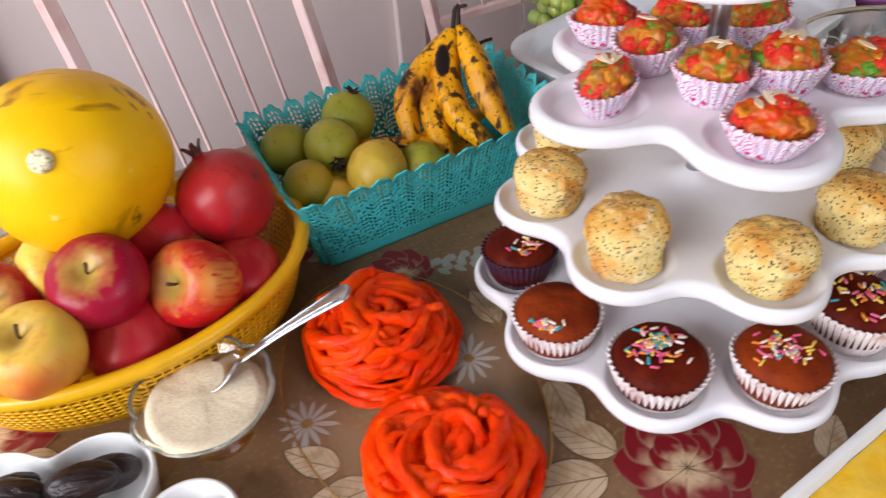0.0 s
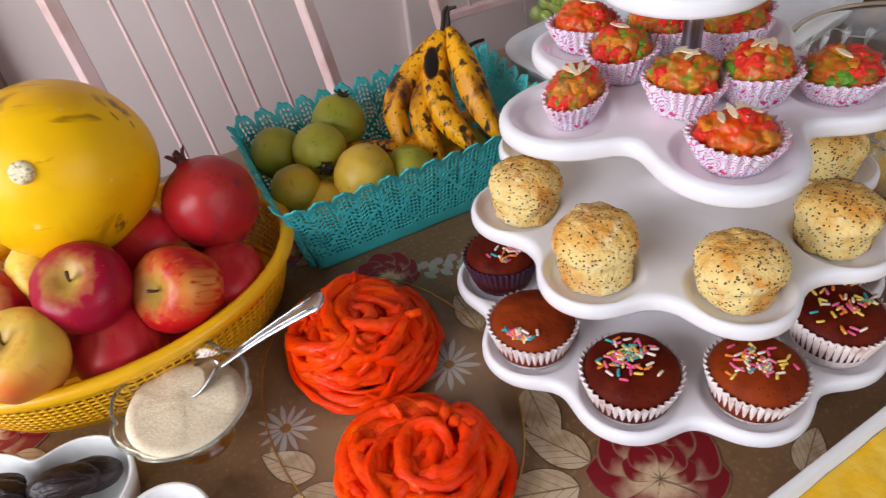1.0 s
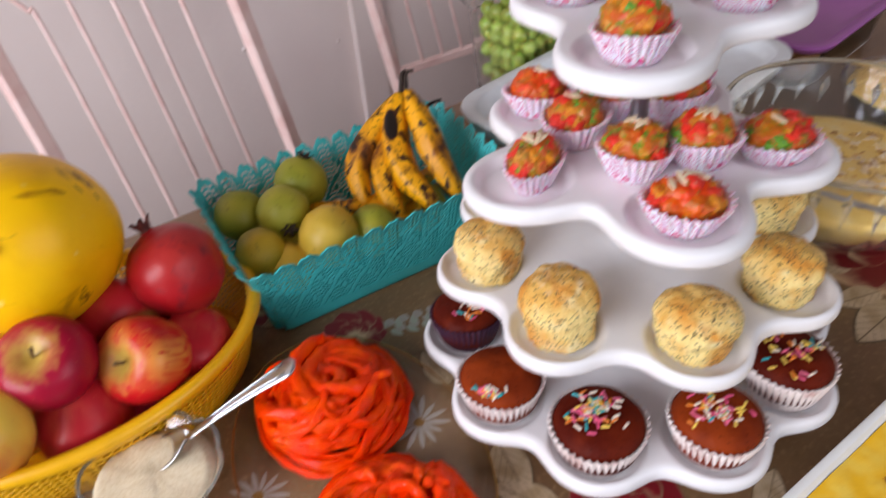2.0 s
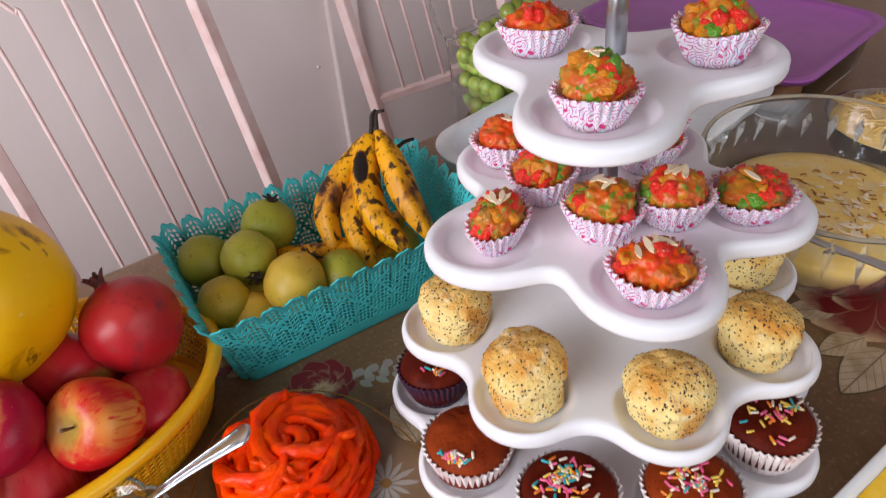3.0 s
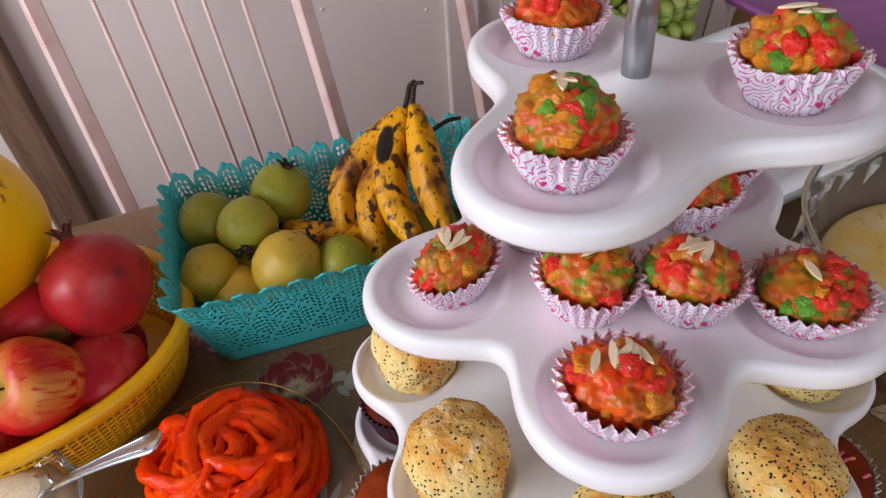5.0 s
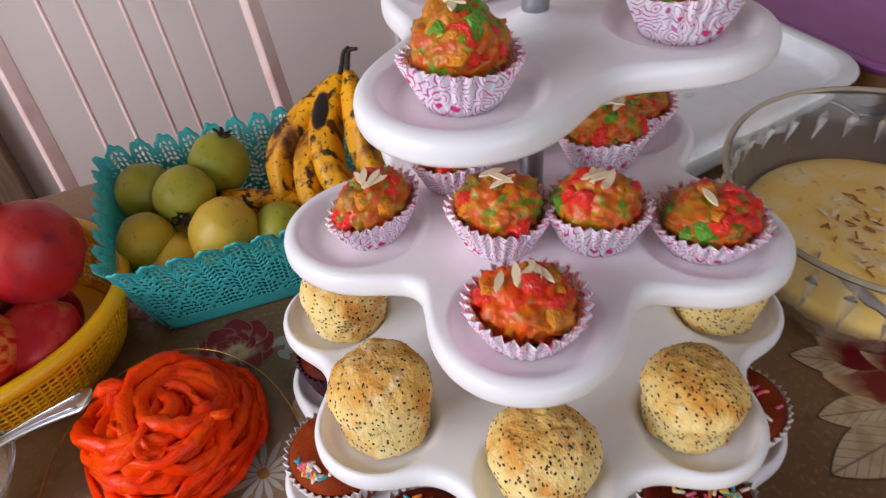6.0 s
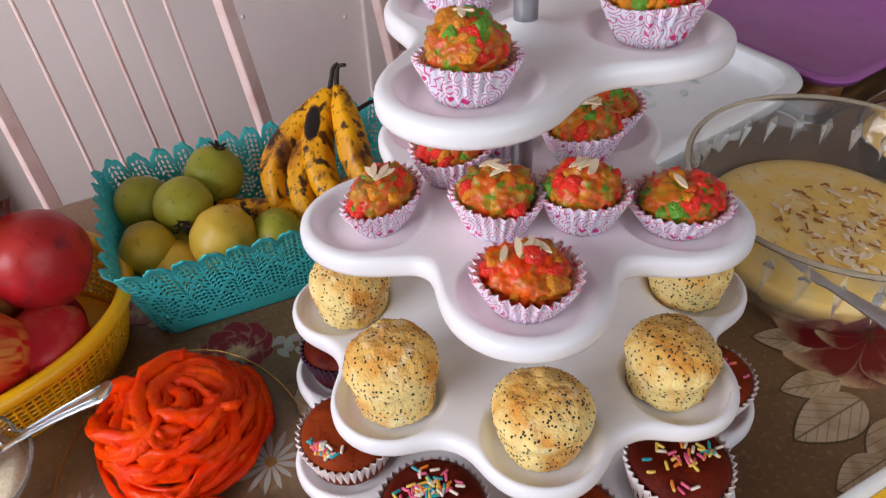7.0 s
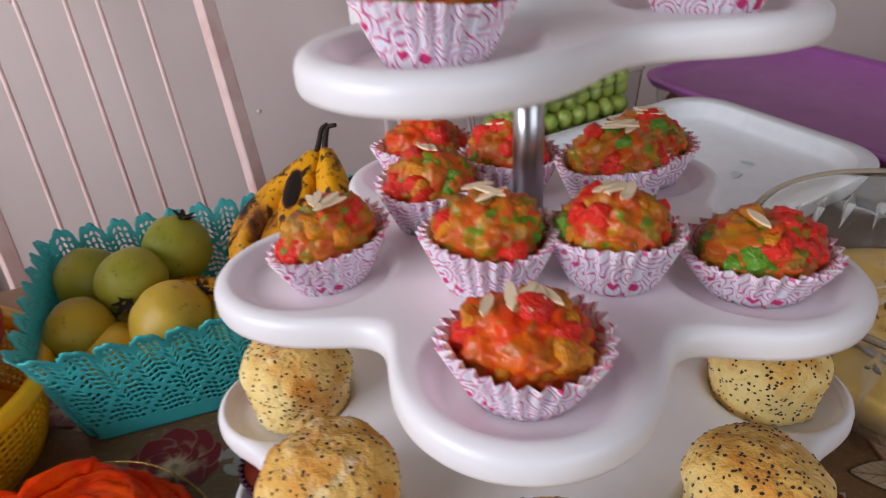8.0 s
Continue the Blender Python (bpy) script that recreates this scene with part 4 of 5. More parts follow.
wallb = part("side", perforated_bm(oval_wall, 128, 10, lambda i, j: (0.34, 0.35, False) if 1 <= j <= 8 else None, True), M["yellow"], ybasket, "yellow lattice side")
solid(wallb, 0.002)
bm = bmesh.new()
rings = [[bm.verts.new(oval_point(2 * math.pi * k / 112, -o, z)) for k in range(112)] for o, z in ((0.0, 0.061), (0.004, 0.0615), (0.0075, 0.0635), (0.0095, 0.0665), (0.0098, 0.070), (0.0085, 0.0735), (0.006, 0.0755), (0.0025, 0.0757), (-0.001, 0.0742), (-0.003, 0.071), (-0.0035, 0.066), (-0.002, 0.062))]
for k in range(len(rings)):
    p, q = rings[k], rings[(k + 1) % len(rings)]
    for i in range(112):
        bm.faces.new((p[i], p[(i + 1) % 112], q[(i + 1) % 112], q[i]))
part("rim", bm, M["yellow"], ybasket, "thick yellow rim")
bm = bmesh.new()
low = [bm.verts.new(oval_point(2 * math.pi * k / 112, 0.017, 0.0)) for k in range(112)]
high = [bm.verts.new(oval_point(2 * math.pi * k / 112, 0.017, 0.005)) for k in range(112)]
bm.faces.new(low)
bm.faces.new(high)
for i in range(112):
    bm.faces.new((low[i], low[(i + 1) % 112], high[(i + 1) % 112], high[i]))
part("base", bm, M["yellow"], ybasket, "", None, False)


def apple(x, y, z, r, kind, seed, tilt, turn, label):
    ob = thing("apple", label, "apple", pose(x, y, z, 0, 0, turn) @ pose(0, 0, 0, tilt), "apples in the yellow basket")
    prof = [(0, -0.68), (0.12, -0.72), (0.3, -0.84), (0.48, -0.84), (0.75, -0.55), (0.94, -0.12), (1, 0.22), (0.93, 0.56), (0.72, 0.80), (0.47, 0.88), (0.27, 0.82), (0.12, 0.73), (0, 0.69)]
    part("fruit", fruit_bm([(a * r, b * r) for a, b in prof], r * 0.05, seed, 48, 26), M[kind], ob)
    part("stem", tube_bm(spline([(0, 0, 0.66 * r), (0.02 * r, 0, 0.8 * r), (0.12 * r, 0.05 * r, 1.08 * r)], 6), lambda t: 0.0010 + 0.0007 * t, 6), M["stalk"], ob, "thin brown stalk")


apple(-0.167, 0.517, 0.106, 0.0385, "apple_red", 1, 28, 10, "dark red apple with its stalk up, in the yellow basket")
apple(-0.100, 0.537, 0.084, 0.0375, "apple_mix", 2, 50, -28, "red and yellow striped apple in the yellow basket")
apple(-0.201, 0.459, 0.091, 0.0375, "apple_gold", 3, 12, 0, "golden yellow apple blushed with red, in the yellow basket")
apple(-0.156, 0.505, 0.056, 0.0390, "apple_pink", 4, 150, 20, "pinkish red apple low in the yellow basket")
apple(-0.077, 0.572, 0.058, 0.0365, "apple_pink", 5, 120, 0, "red apple low in the yellow basket")
apple(-0.148, 0.592, 0.084, 0.0365, "apple_pink", 6, 100, 60, "red apple under the melon in the yellow basket")
apple(-0.228, 0.553, 0.088, 0.0360, "apple_gold", 7, 60, 80, "yellow apple under the melon in the yellow basket")
apple(-0.259, 0.512, 0.088, 0.0355, "apple_red", 8, 40, 40, "dark red apple at the edge of the yellow basket")
apple(-0.21, 0.52, 0.044, 0.0365, "apple_mix", 9, 130, 40, "red apple at the bottom of the yellow basket")
apple(-0.114, 0.610, 0.042, 0.0365, "apple_red", 10, 130, 40, "red apple at the bottom of the yellow basket")
apple(-0.19, 0.63, 0.045, 0.0365, "apple_mix", 11, 130, 90, "red apple at the bottom of the yellow basket")
apple(-0.14, 0.55, 0.042, 0.0365, "apple_red", 12, 90, 90, "red apple at the bottom of the yellow basket")

pom = thing("pomegranate", "red pomegranate with a dry crown resting on apples", "pomegranate", Matrix.Translation((-0.090, 0.618, 0.110)) @ Vector((-0.36, 0.24, 0.74)).to_track_quat("Z", "Y").to_matrix().to_4x4())
pr = 0.0425
part("fruit", fruit_bm([(a * pr, b * pr) for a, b in ((0, -0.93), (0.4, -0.9), (0.82, -0.55), (1, -0.02), (0.93, 0.42), (0.68, 0.76), (0.36, 0.93), (0.17, 1.0), (0.14, 1.03), (0, 0.99))], pr * 0.06, 4, 56, 28), M["pom"], pom)
crown = lathe_bm([(0, 0.96 * pr), (0.15 * pr, 0.96 * pr), (0.12 * pr, 1.06 * pr), (0.15 * pr, 1.15 * pr), (0.20 * pr, 1.24 * pr), (0.16 * pr, 1.23 * pr), (0.09 * pr, 1.10 * pr), (0, 1.05 * pr)], 36,
                 lambda a, k: (1 + (0, 0, 0, 0.1, 0.3, 0.3, 0, 0)[k] * math.cos(6 * a), pr * (0, 0, 0, 0.01, 0.07, 0.07, 0, 0)[k] * math.cos(6 * a)))
m = Mat("dry_crown", rgb("6a2a24"), 0.7)
part("crown", crown, m.paint(m.noise(120, 3), rgb("3a1a14"), 0.4, 0.7).done(), pom, "dry dark red crown")

melon = thing("melon", "yellow canary melon with brown scars lying on the apples", "melon", Matrix.Translation((-0.199, 0.605, 0.164)) @ Vector((0.213, -0.80, 0.56)).to_track_quat("Z", "Y").to_matrix().to_4x4())
mr = 0.0762
part("fruit", fruit_bm([(a * mr, b * mr * 1.06) for a, b in ((0, -1.0), (0.3, -0.96), (0.62, -0.8), (0.9, -0.42), (1, 0.02), (0.92, 0.42), (0.66, 0.78), (0.32, 0.96), (0, 1.0))], mr * 0.035, 2, 72, 9), M["melon"], melon)
m = Mat("melon_scar", rgb("efe6c4"), 0.8)
part("stem_scar", lathe_bm([(0, 0.002), (0.004, 0.0035), (0.008, 0.0028), (0.0105, 0.0004), (0.011, -0.003), (0, -0.004)], 20), m.paint(m.noise(300, 3), rgb("b0a060"), 0.5, 0.65).done(), melon, "pale corky stem scar", pose(0, 0, mr * 1.062) @ Matrix.Diagonal((0.85, 0.85, 1, 1)))

# ---------------------------------------------------------------- sweets on the oval plate
plate = thing("oval_plate", "clear oval glass plate with a thin gold edge", "plate", pose(0.072, 0.478, 0.001, 0, 0, 30))


def oval(sx, sy):
    return lambda bm: [setattr(v, "co", Vector((v.co.x * sx, v.co.y * sy, v.co.z))) for v in bm.verts]


bm = lathe_bm([(0, 0), (0.72, 0), (0.8, 0.002), (1, 0.011), (1.0, 0.0125), (0.79, 0.0042), (0.72, 0.0025), (0, 0.0025)], 72)
oval(0.100, 0.145)(bm)
part("dish", bm, M["film"], plate, "clear glass").visible_shadow = False
part("edge", tube_bm([(0.100 * math.cos(2 * math.pi * k / 90), 0.145 * math.sin(2 * math.pi * k / 90), 0.0125) for k in range(90)], 0.0008, 6, None, True), M["gold"], plate, "thin gold edge")


def jalebi(cx, cy, radius, height, seed, loops):
    """A heap of coiled syrup-soaked strands; each strand is a part."""
    ob = thing("jalebi", "bright orange syrupy coiled sweet on the glass plate", "sweet", pose(cx, cy, 0.0045), "orange sweets on the plate")
    rnd = random.Random(seed)

    def dome(x, y):
        d = min(1.0, math.hypot(x, y) / radius)
        return height * max(0.0, 1 - d ** 2.8) * (1 - 0.22 * math.exp(-(d / 0.3) ** 2))

    def strand(pts, rr, k):
        """Lumpy syrup-soaked dough: the section swells and thins along its way."""
        bent = []
        for p in pts:
            p = Vector(p)
            q = p * 34 + Vector((k * 1.9, seed, 0))
            bent.append(p + Vector((noise.noise(q), noise.noise(q + Vector((7, 0, 0))), 0.7 * noise.noise(q + Vector((0, 7, 0))))) * 0.0065)
        bm = tube_bm(bent, lambda t: rr * (1 + 0.34 * noise.noise(Vector((t * len(pts) * 0.16, k * 3.3, seed))) + 0.2 * noise.noise(Vector((t * len(pts) * 0.5, k, 4.0)))) * min(1, 0.45 + 12 * t, 0.45 + 12 * (1 - t)), 10)
        for v in bm.verts:
            q = v.co * 190
            v.co += Vector((noise.noise(q), noise.noise(q + Vector((9, 0, 0))), noise.noise(q + Vector((0, 9, 0))))) * 0.0034
            v.co.z = max(v.co.z, 0.0004)
        part("strand", bm, M["jalebi"], ob)

    for k in range(loops):
        f = 0.22 + 0.78 * (k / (loops - 1)) ** 0.8
        away = radius * 0.34 * math.sqrt(rnd.random())
        t0 = rnd.random() * 6.283
        ox, oy = away * math.cos(t0), away * math.sin(t0)
        r1 = (radius * 0.95 - away) * (0.62 + 0.38 * rnd.random())
        r2 = r1 * (0.30 + 0.45 * rnd.random())
        if k < 4:
            ox, oy, r1, r2 = 0, 0, radius * (0.97 - 0.06 * k), radius * (0.78 - 0.14 * k)
        turns = 0.8 + rnd.random() * 1.4
        ph, way = rnd.random() * 6.283, rnd.choice((-1, 1, 1))
        squash, lie = 0.66 + 0.34 * rnd.random(), rnd.random() * 3.14
        n = int(34 * turns)
        pts = []
        for i in range(n + 1):
            t = i / n
            a = ph + way * turns * 6.283 * t
            r = r1 + (r2 - r1) * t
            u, v = r * math.cos(a), r * math.sin(a) * (squash if k >= 4 else 1)
            x, y = ox + u * math.cos(lie) - v * math.sin(lie), oy + u * math.sin(lie) + v * math.cos(lie)
            pts.append((x, y, 0.0055 + dome(x, y) * f + 0.005 * math.sin(a * 1.3 + k * 2.1) * f))
        strand(pts, 0.0036 + 0.0030 * rnd.random() ** 1.5, k)
    for k in range(9):
        t0, d0 = rnd.random() * 6.283, radius * (0.25 + 0.5 * rnd.random())
        x, y = d0 * math.cos(t0), d0 * math.sin(t0)
        e, g = t0 + rnd.uniform(-1.2, 1.2), 0.010 + 0.012 * rnd.random()
        z = 0.006 + dome(x, y)
        strand([(x, y, z - 0.003), (x + g * 0.35 * math.cos(e), y + g * 0.35 * math.sin(e), z + 0.001), (x + g * 0.7 * math.cos(e + 0.4), y + g * 0.7 * math.sin(e + 0.4), z + 0.001), (x + g * math.cos(e + 0.8), y + g * math.sin(e + 0.8), z - 0.002)], 0.0034, 40 + k)


jalebi(0.044, 0.530, 0.074, 0.050, 5, 27)
jalebi(0.106, 0.402, 0.074, 0.040, 8, 25)

# ---------------------------------------------------------------- sugar bowl, spoon
M["rim_grey"] = Mat("thick_glass_edge", rgb("c8ccc8"), 0.1, Transmission_Weight=0.8, IOR=1.3).done()
SB = Vector((-0.082, 0.446, 0.001))
sugar_bowl = thing("sugar_bowl", "small scalloped glass bowl filled with raw sugar", "bowl", Matrix.Translation(SB))


def flower_wave(a, k):
    f = (0, 0, 0, 0, 0.3, 0.6, 1, 1, 0.9, 0.6, 0.3, 0, 0, 0)[min(k, 13)]
    w = abs(math.cos(4 * a)) ** 0.7
    return 1 + 0.075 * f * (w - 0.6), 0.005 * f * (w - 0.6)


part("glass", lathe_bm([(0, 0.0), (0.027, 0.0), (0.026, 0.003), (0.014, 0.009), (0.022, 0.016), (0.040, 0.028), (0.0525, 0.050), (0.0545, 0.053), (0.0525, 0.054), (0.049, 0.050), (0.037, 0.031), (0.018, 0.0195), (0, 0.018)], 96, flower_wave),
     M["glass"], sugar_bowl, "clear glass").visible_shadow = False
heap = lathe_bm([(0, 0.0205), (0.016, 0.021), (0.033, 0.0295), (0.0425, 0.039), (0.0470, 0.0448), (0.038, 0.0458), (0.028, 0.0462), (0.02, 0.0466), (0.014, 0.0468), (0.008, 0.047), (0, 0.047)], 96)
for v in heap.verts:
    if v.co.z > 0.039:
        v.co.z += 0.0022 * noise.noise(v.co * 45) + 0.0007 * noise.noise(v.co * 150)
rim = []
for k in range(160):
    t = 2 * math.pi * k / 160
    w = abs(math.cos(4 * t)) ** 0.7 - 0.6
    rim.append((0.0535 * (1 + 0.075 * w) * math.cos(t), 0.0535 * (1 + 0.075 * w) * math.sin(t), 0.0535 + 0.005 * w))
part("rim", tube_bm(rim, 0.0015, 8, None, True), M["rim_grey"], sugar_bowl, "thick scalloped glass rim")
part("sugar", heap, M["sugar"], sugar_bowl, "heap of raw sugar")


def spoon(name, label, bowl, end, width):
    """A spoon from its bowl's middle to the end of its handle."""
    ob = thing(name, label, "spoon")
    p, q = Vector(bowl), Vector(end)
    d = (q - p).normalized()
    side = d.cross(Vector((0, 0, 1))).normalized()
    up = side.cross(d)
    bm = bmesh.new()
    rows = []
    L = (q - p).length
    for i in range(73):
        t = i / 72
        s = -0.022 + (L + 0.022) * t
        if s < 0.024:
            k = (s + 0.022) / 0.046
            w = width * max(0.05, math.sin(math.pi * min(1, k * 0.94 + 0.03))) ** 0.6
            dip = -0.0035 * math.sin(math.pi * k)
        else:
            k = (s - 0.024) / (L - 0.024)
            w = 0.0034 + 0.0066 * k ** 1.6 if k < 0.92 else 0.0092 * math.sqrt(max(0.02, 1 - ((k - 0.92) / 0.08) ** 2))
            dip = 0.002 * math.sin(math.pi * k)
        c = p + d * s + up * dip
        row = []
        for j in range(9):
            u = j / 4 - 1
            cup = (0.005 * (u * u - 0.0) if s < 0.024 else -0.0012 * u * u)
            row.append(bm.verts.new(c + side * (w * u) + up * cup))
        rows.append(row)
    for a, b in zip(rows, rows[1:]):
        for j in range(8):
            bm.faces.new((a[j], a[j + 1], b[j + 1], b[j]))
    blade = part("spoon_body", bm, M["steel"], ob)
    solid(blade, 0.0014)
    return ob, p, d, side, up, L


tea, p, d, side, up, L = spoon("teaspoon", "steel teaspoon with a ridged handle standing in the sugar", (-0.0785, 0.4690, 0.0470), (0.034, 0.499, 0.111), 0.0165)
for s in (-1, 1):
    part("ridge", tube_bm([p + d * (0.045 + (L - 0.055) * k / 10) + side * s * (0.0022 + 0.003 * (k / 10) ** 2) + up * (0.0012 + 0.002 * math.sin(math.pi * (0.16 + 0.75 * k / 10))) for k in range(11)], 0.0007, 6), M["steel"], tea)

# ---------------------------------------------------------------- divided snack dish
snack = thing("snack_dish", "white lobed porcelain dish with dates and almonds", "dish", pose(-0.155, 0.345, 0.001))


def lobe_bm(pts, soft, h, thick=0.0045):
    """A dish with an outline that joins several discs (x, y, r)."""
    cx = sum(q[0] for q in pts) / len(pts)
    cy = sum(q[1] for q in pts) / len(pts)
    n = 96
    rad = []
    for i in range(n):
        a = 2 * math.pi * i / n
        lo, hi = 0.0, 0.2
        for _ in range(22):
            mid = (lo + hi) / 2
            x, y = cx + mid * math.cos(a), cy + mid * math.sin(a)
            f = -soft * math.log(sum(math.exp(-(math.hypot(x - u, y - v) - r) / soft) for u, v, r in pts))
            lo, hi = (mid, hi) if f < 0 else (lo, mid)
        rad.append(lo)
    bm = bmesh.new()
    rows = []
    for inset, z in ((0.5, 0), (0.012, 0), (0.006, 0.004), (0.002, h * 0.6), (0, h - 0.002), (0.0008, h), (thick - 0.001, h + 0.0004), (thick, h - 0.001), (thick + 0.002, h * 0.6), (thick + 0.007, 0.006), (0.016, 0.0045), (0.5, 0.0045)):
        rows.append([bm.verts.new((cx + (max(rad[i] - inset, 0.002)) * math.cos(2 * math.pi * i / n), cy + (max(rad[i] - inset, 0.002)) * math.sin(2 * math.pi * i / n), z)) for i in range(n)])
    for a, b in zip(rows, rows[1:]):
        for i in range(n):
            bm.faces.new((a[i], a[(i + 1) % n], b[(i + 1) % n], b[i]))
    bm.faces.new(rows[0])
    bm.faces.new(rows[-1])
    return bm


M["porcelain"] = plastic("white_porcelain", "eef0ee", 0.18, 0.02)
part("compartment", lobe_bm([(-0.072, 0.016, 0.05), (0.004, 0.040, 0.042), (-0.03, -0.02, 0.05)], 0.008, 0.034, 0.0035), M["porcelain"], snack, "white porcelain compartment")
part("compartment", lobe_bm([(0.080, 0.008, 0.036), (0.088, -0.03, 0.036)], 0.008, 0.030), M["porcelain"], snack, "white porcelain compartment")


def nut(name, label, category, group, x, y, z, l, w, h, mat, turn, tilt, seed, taper=0.0):
    bm = ball_bm(1.0, 3)
    for v in bm.verts:
        k = v.co
        s = 1 - taper * (k.x * 0.5 + 0.5)
        v.co = Vector((k.x * l, k.y * w * s, k.z * h * s))
    lump(bm, w * 0.12, 0.6 / w, seed)
    solo(name, bm, mat, label, category, pose(x, y, z, 0, tilt, turn), group)


for k, (x, y, z, turn, tilt) in enumerate(((-0.150, 0.396, 0.026, 20, 4), (-0.178, 0.372, 0.026, 12, -4), (-0.222, 0.380, 0.026, 30, 0), (-0.168, 0.342, 0.026, 10, 5), (-0.210, 0.345, 0.026, 100, 0), (-0.158, 0.383, 0.038, 22, 6), (-0.208, 0.372, 0.037, 8, 0), (-0.190, 0.352, 0.040, 160, 0))):
    nut("date", "dark brown glossy wrinkled date in the white dish", "date", "dates in the white dish", x, y, z, 0.026, 0.0145, 0.0135, M["date"], turn, tilt, k + 1)
for k, (x, y, z, turn) in enumerate(((-0.075, 0.362, 0.013, 20), (-0.066, 0.340, 0.013, 80), (-0.080, 0.335, 0.013, 130), (-0.058, 0.320, 0.013, 40), (-0.072, 0.318, 0.013, 100), (-0.072, 0.348, 0.021, 50), (-0.066, 0.328, 0.021, 10), (-0.067, 0.364, 0.019, 150))):
    nut("almond", "brown whole almond in the white dish", "almond", "almonds in the white dish", x, y, z + 0.008, 0.0125, 0.0075, 0.0045, M["almond_skin"], turn, 6, k + 1, 0.35)

# ---------------------------------------------------------------- pudding dish
E2 = TURN @ pose(0, 0, 0, 0, 0, 5.0)
pudding = thing("baking_dish", "white rectangular dish of saffron yellow pudding with almonds", "dish", E2 @ pose(0.665, -0.030, 0.001))


def tray_bm(x, y, h, thick, corner=0.02, floor=0.004, flare=0.01, seg=8):
    """A rounded rectangular dish, half sizes x and y at its rim."""
    def loop(dx, z):
        c = max(corner - dx * 0.6, 0.004)
        out = []
        for qx, qy, a0 in ((1, 1, 0), (-1, 1, 90), (-1, -1, 180), (1, -1, 270)):
            for k in range(seg + 1):
                a = radians(a0 + 90 * k / seg)
                out.append(bm.verts.new((qx * (x - dx - c) + c * math.cos(a), qy * (y - dx - c) + c * math.sin(a), z)))
        return out
    bm = bmesh.new()
    rows = [loop(d, z) for d, z in ((flare + 0.006, 0), (flare + 0.002, 0.002), (0.001, h - 0.003), (0, h - 0.001), (0.001, h), (thick - 0.001, h), (thick, h - 0.001), (thick + flare * 0.8, floor + 0.004), (thick + flare + 0.003, floor))]
    n = len(rows[0])
    for a, b in zip(rows, rows[1:]):
        for i in range(n):
            bm.faces.new((a[i], a[(i + 1) % n], b[(i + 1) % n], b[i]))
    bm.faces.new(rows[0])
    bm.faces.new(rows[-1])
    return bm


part("dish", tray_bm(0.21, 0.142, 0.036, 0.007, 0.025), M["porcelain"], pudding, "white glazed dish")


def surface_bm(x, y, z, amp, nx=60, ny=40, seed=0.0):
    bm = bmesh.new()
    g = [[bm.verts.new((-x + 2 * x * i / nx, -y + 2 * y * j / ny, z + amp * noise.noise(Vector((i * 0.31, j * 0.31, seed))))) for j in range(ny + 1)] for i in range(nx + 1)]
    for i in range(nx):
        for j in range(ny):
            bm.faces.new((g[i][j], g[i + 1][j], g[i + 1][j + 1], g[i][j + 1]))
    return bm


part("pudding", surface_bm(0.2, 0.132, 0.027, 0.002), M["pudding"], pudding, "saffron yellow pudding")
half = bmesh.new()
bmesh.ops.create_icosphere(half, subdivisions=2, radius=1)
for v in half.verts:
    v.co = Vector((v.co.x * 0.011, v.co.y * 0.005 * (1 - 0.3 * v.co.x), v.co.z * 0.0022))
HALF = mesh_of("almond_half", half, M["almond_skin"])
rnd = random.Random(4)
for k in range(46):
    part("almond_half", HALF, None, pudding, "", pose((rnd.random() * 2 - 1) * 0.18, (rnd.random() * 2 - 1) * 0.115, 0.0295, 12 * rnd.random(), 12 * rnd.random(), 360 * rnd.random()))

# ---------------------------------------------------------------- custard bowl and spoon
BC = Vector((0.592, 0.772, 0.001))
bowl = thing("custard_bowl", "large cut-glass bowl of yellow custard with slivered almonds", "bowl", Matrix.Translation(BC))


def cut_wave(a, k):
    f = (0, 0, 0.4, 0.8, 1, 0.6, 0, 0, 0, 0, 0, 0, 0)[min(k, 12)]
    return 1 + 0.02 * f * abs(math.sin(14 * a)), 0.0


M["crystal"] = Mat("crystal_glass", (0.95, 0.94, 0.9, 1), 0.05, Transmission_Weight=0.97, IOR=1.18, Coat_Weight=0.45, Coat_Roughness=0.03).done()
part("glass", lathe_bm([(0, 0), (0.055, 0), (0.075, 0.004), (0.098, 0.025), (0.113, 0.055), (0.124, 0.085), (0.132, 0.119), (0.135, 0.123), (0.133, 0.125), (0.129, 0.121), (0.119, 0.085), (0.107, 0.055), (0.093, 0.029), (0.07, 0.009), (0, 0.006)], 112, cut_wave),
     M["crystal"], bowl, "clear cut glass").visible_shadow = False
M["rim"] = Mat("glass_edge", rgb("e8dcc4"), 0.15, Transmission_Weight=0.6, IOR=1.2).done()
part("rim", tube_bm([(0.1335 * math.cos(2 * math.pi * k / 96), 0.1335 * math.sin(2 * math.pi * k / 96), 0.1245) for k in range(96)], 0.0022, 8, None, True), M["rim"], bowl, "pale ground glass rim")
facet = bmesh.new()
bmesh.ops.create_cone(facet, cap_ends=True, segments=4, radius1=0.0085, radius2=0.0008, depth=0.006)
for v in facet.verts:
    v.co.y *= 3.4 if v.co.y < 0 else 1.6
    v.co.x *= 0.62
FACET = mesh_of("facet", facet, Mat("cut_glass", (1, 1, 1, 1), 0.05, Transmission_Weight=0.9, IOR=1.35, Coat_Weight=0.8).done(), False)
for k in range(28):
    a = 360 * k / 28
    f = part("facet", FACET, None, bowl, "", pose(0, 0, 0, 0, 0, a) @ pose(0.1262, 0, 0.098, 76, 0, 90))
    f.visible_shadow = False
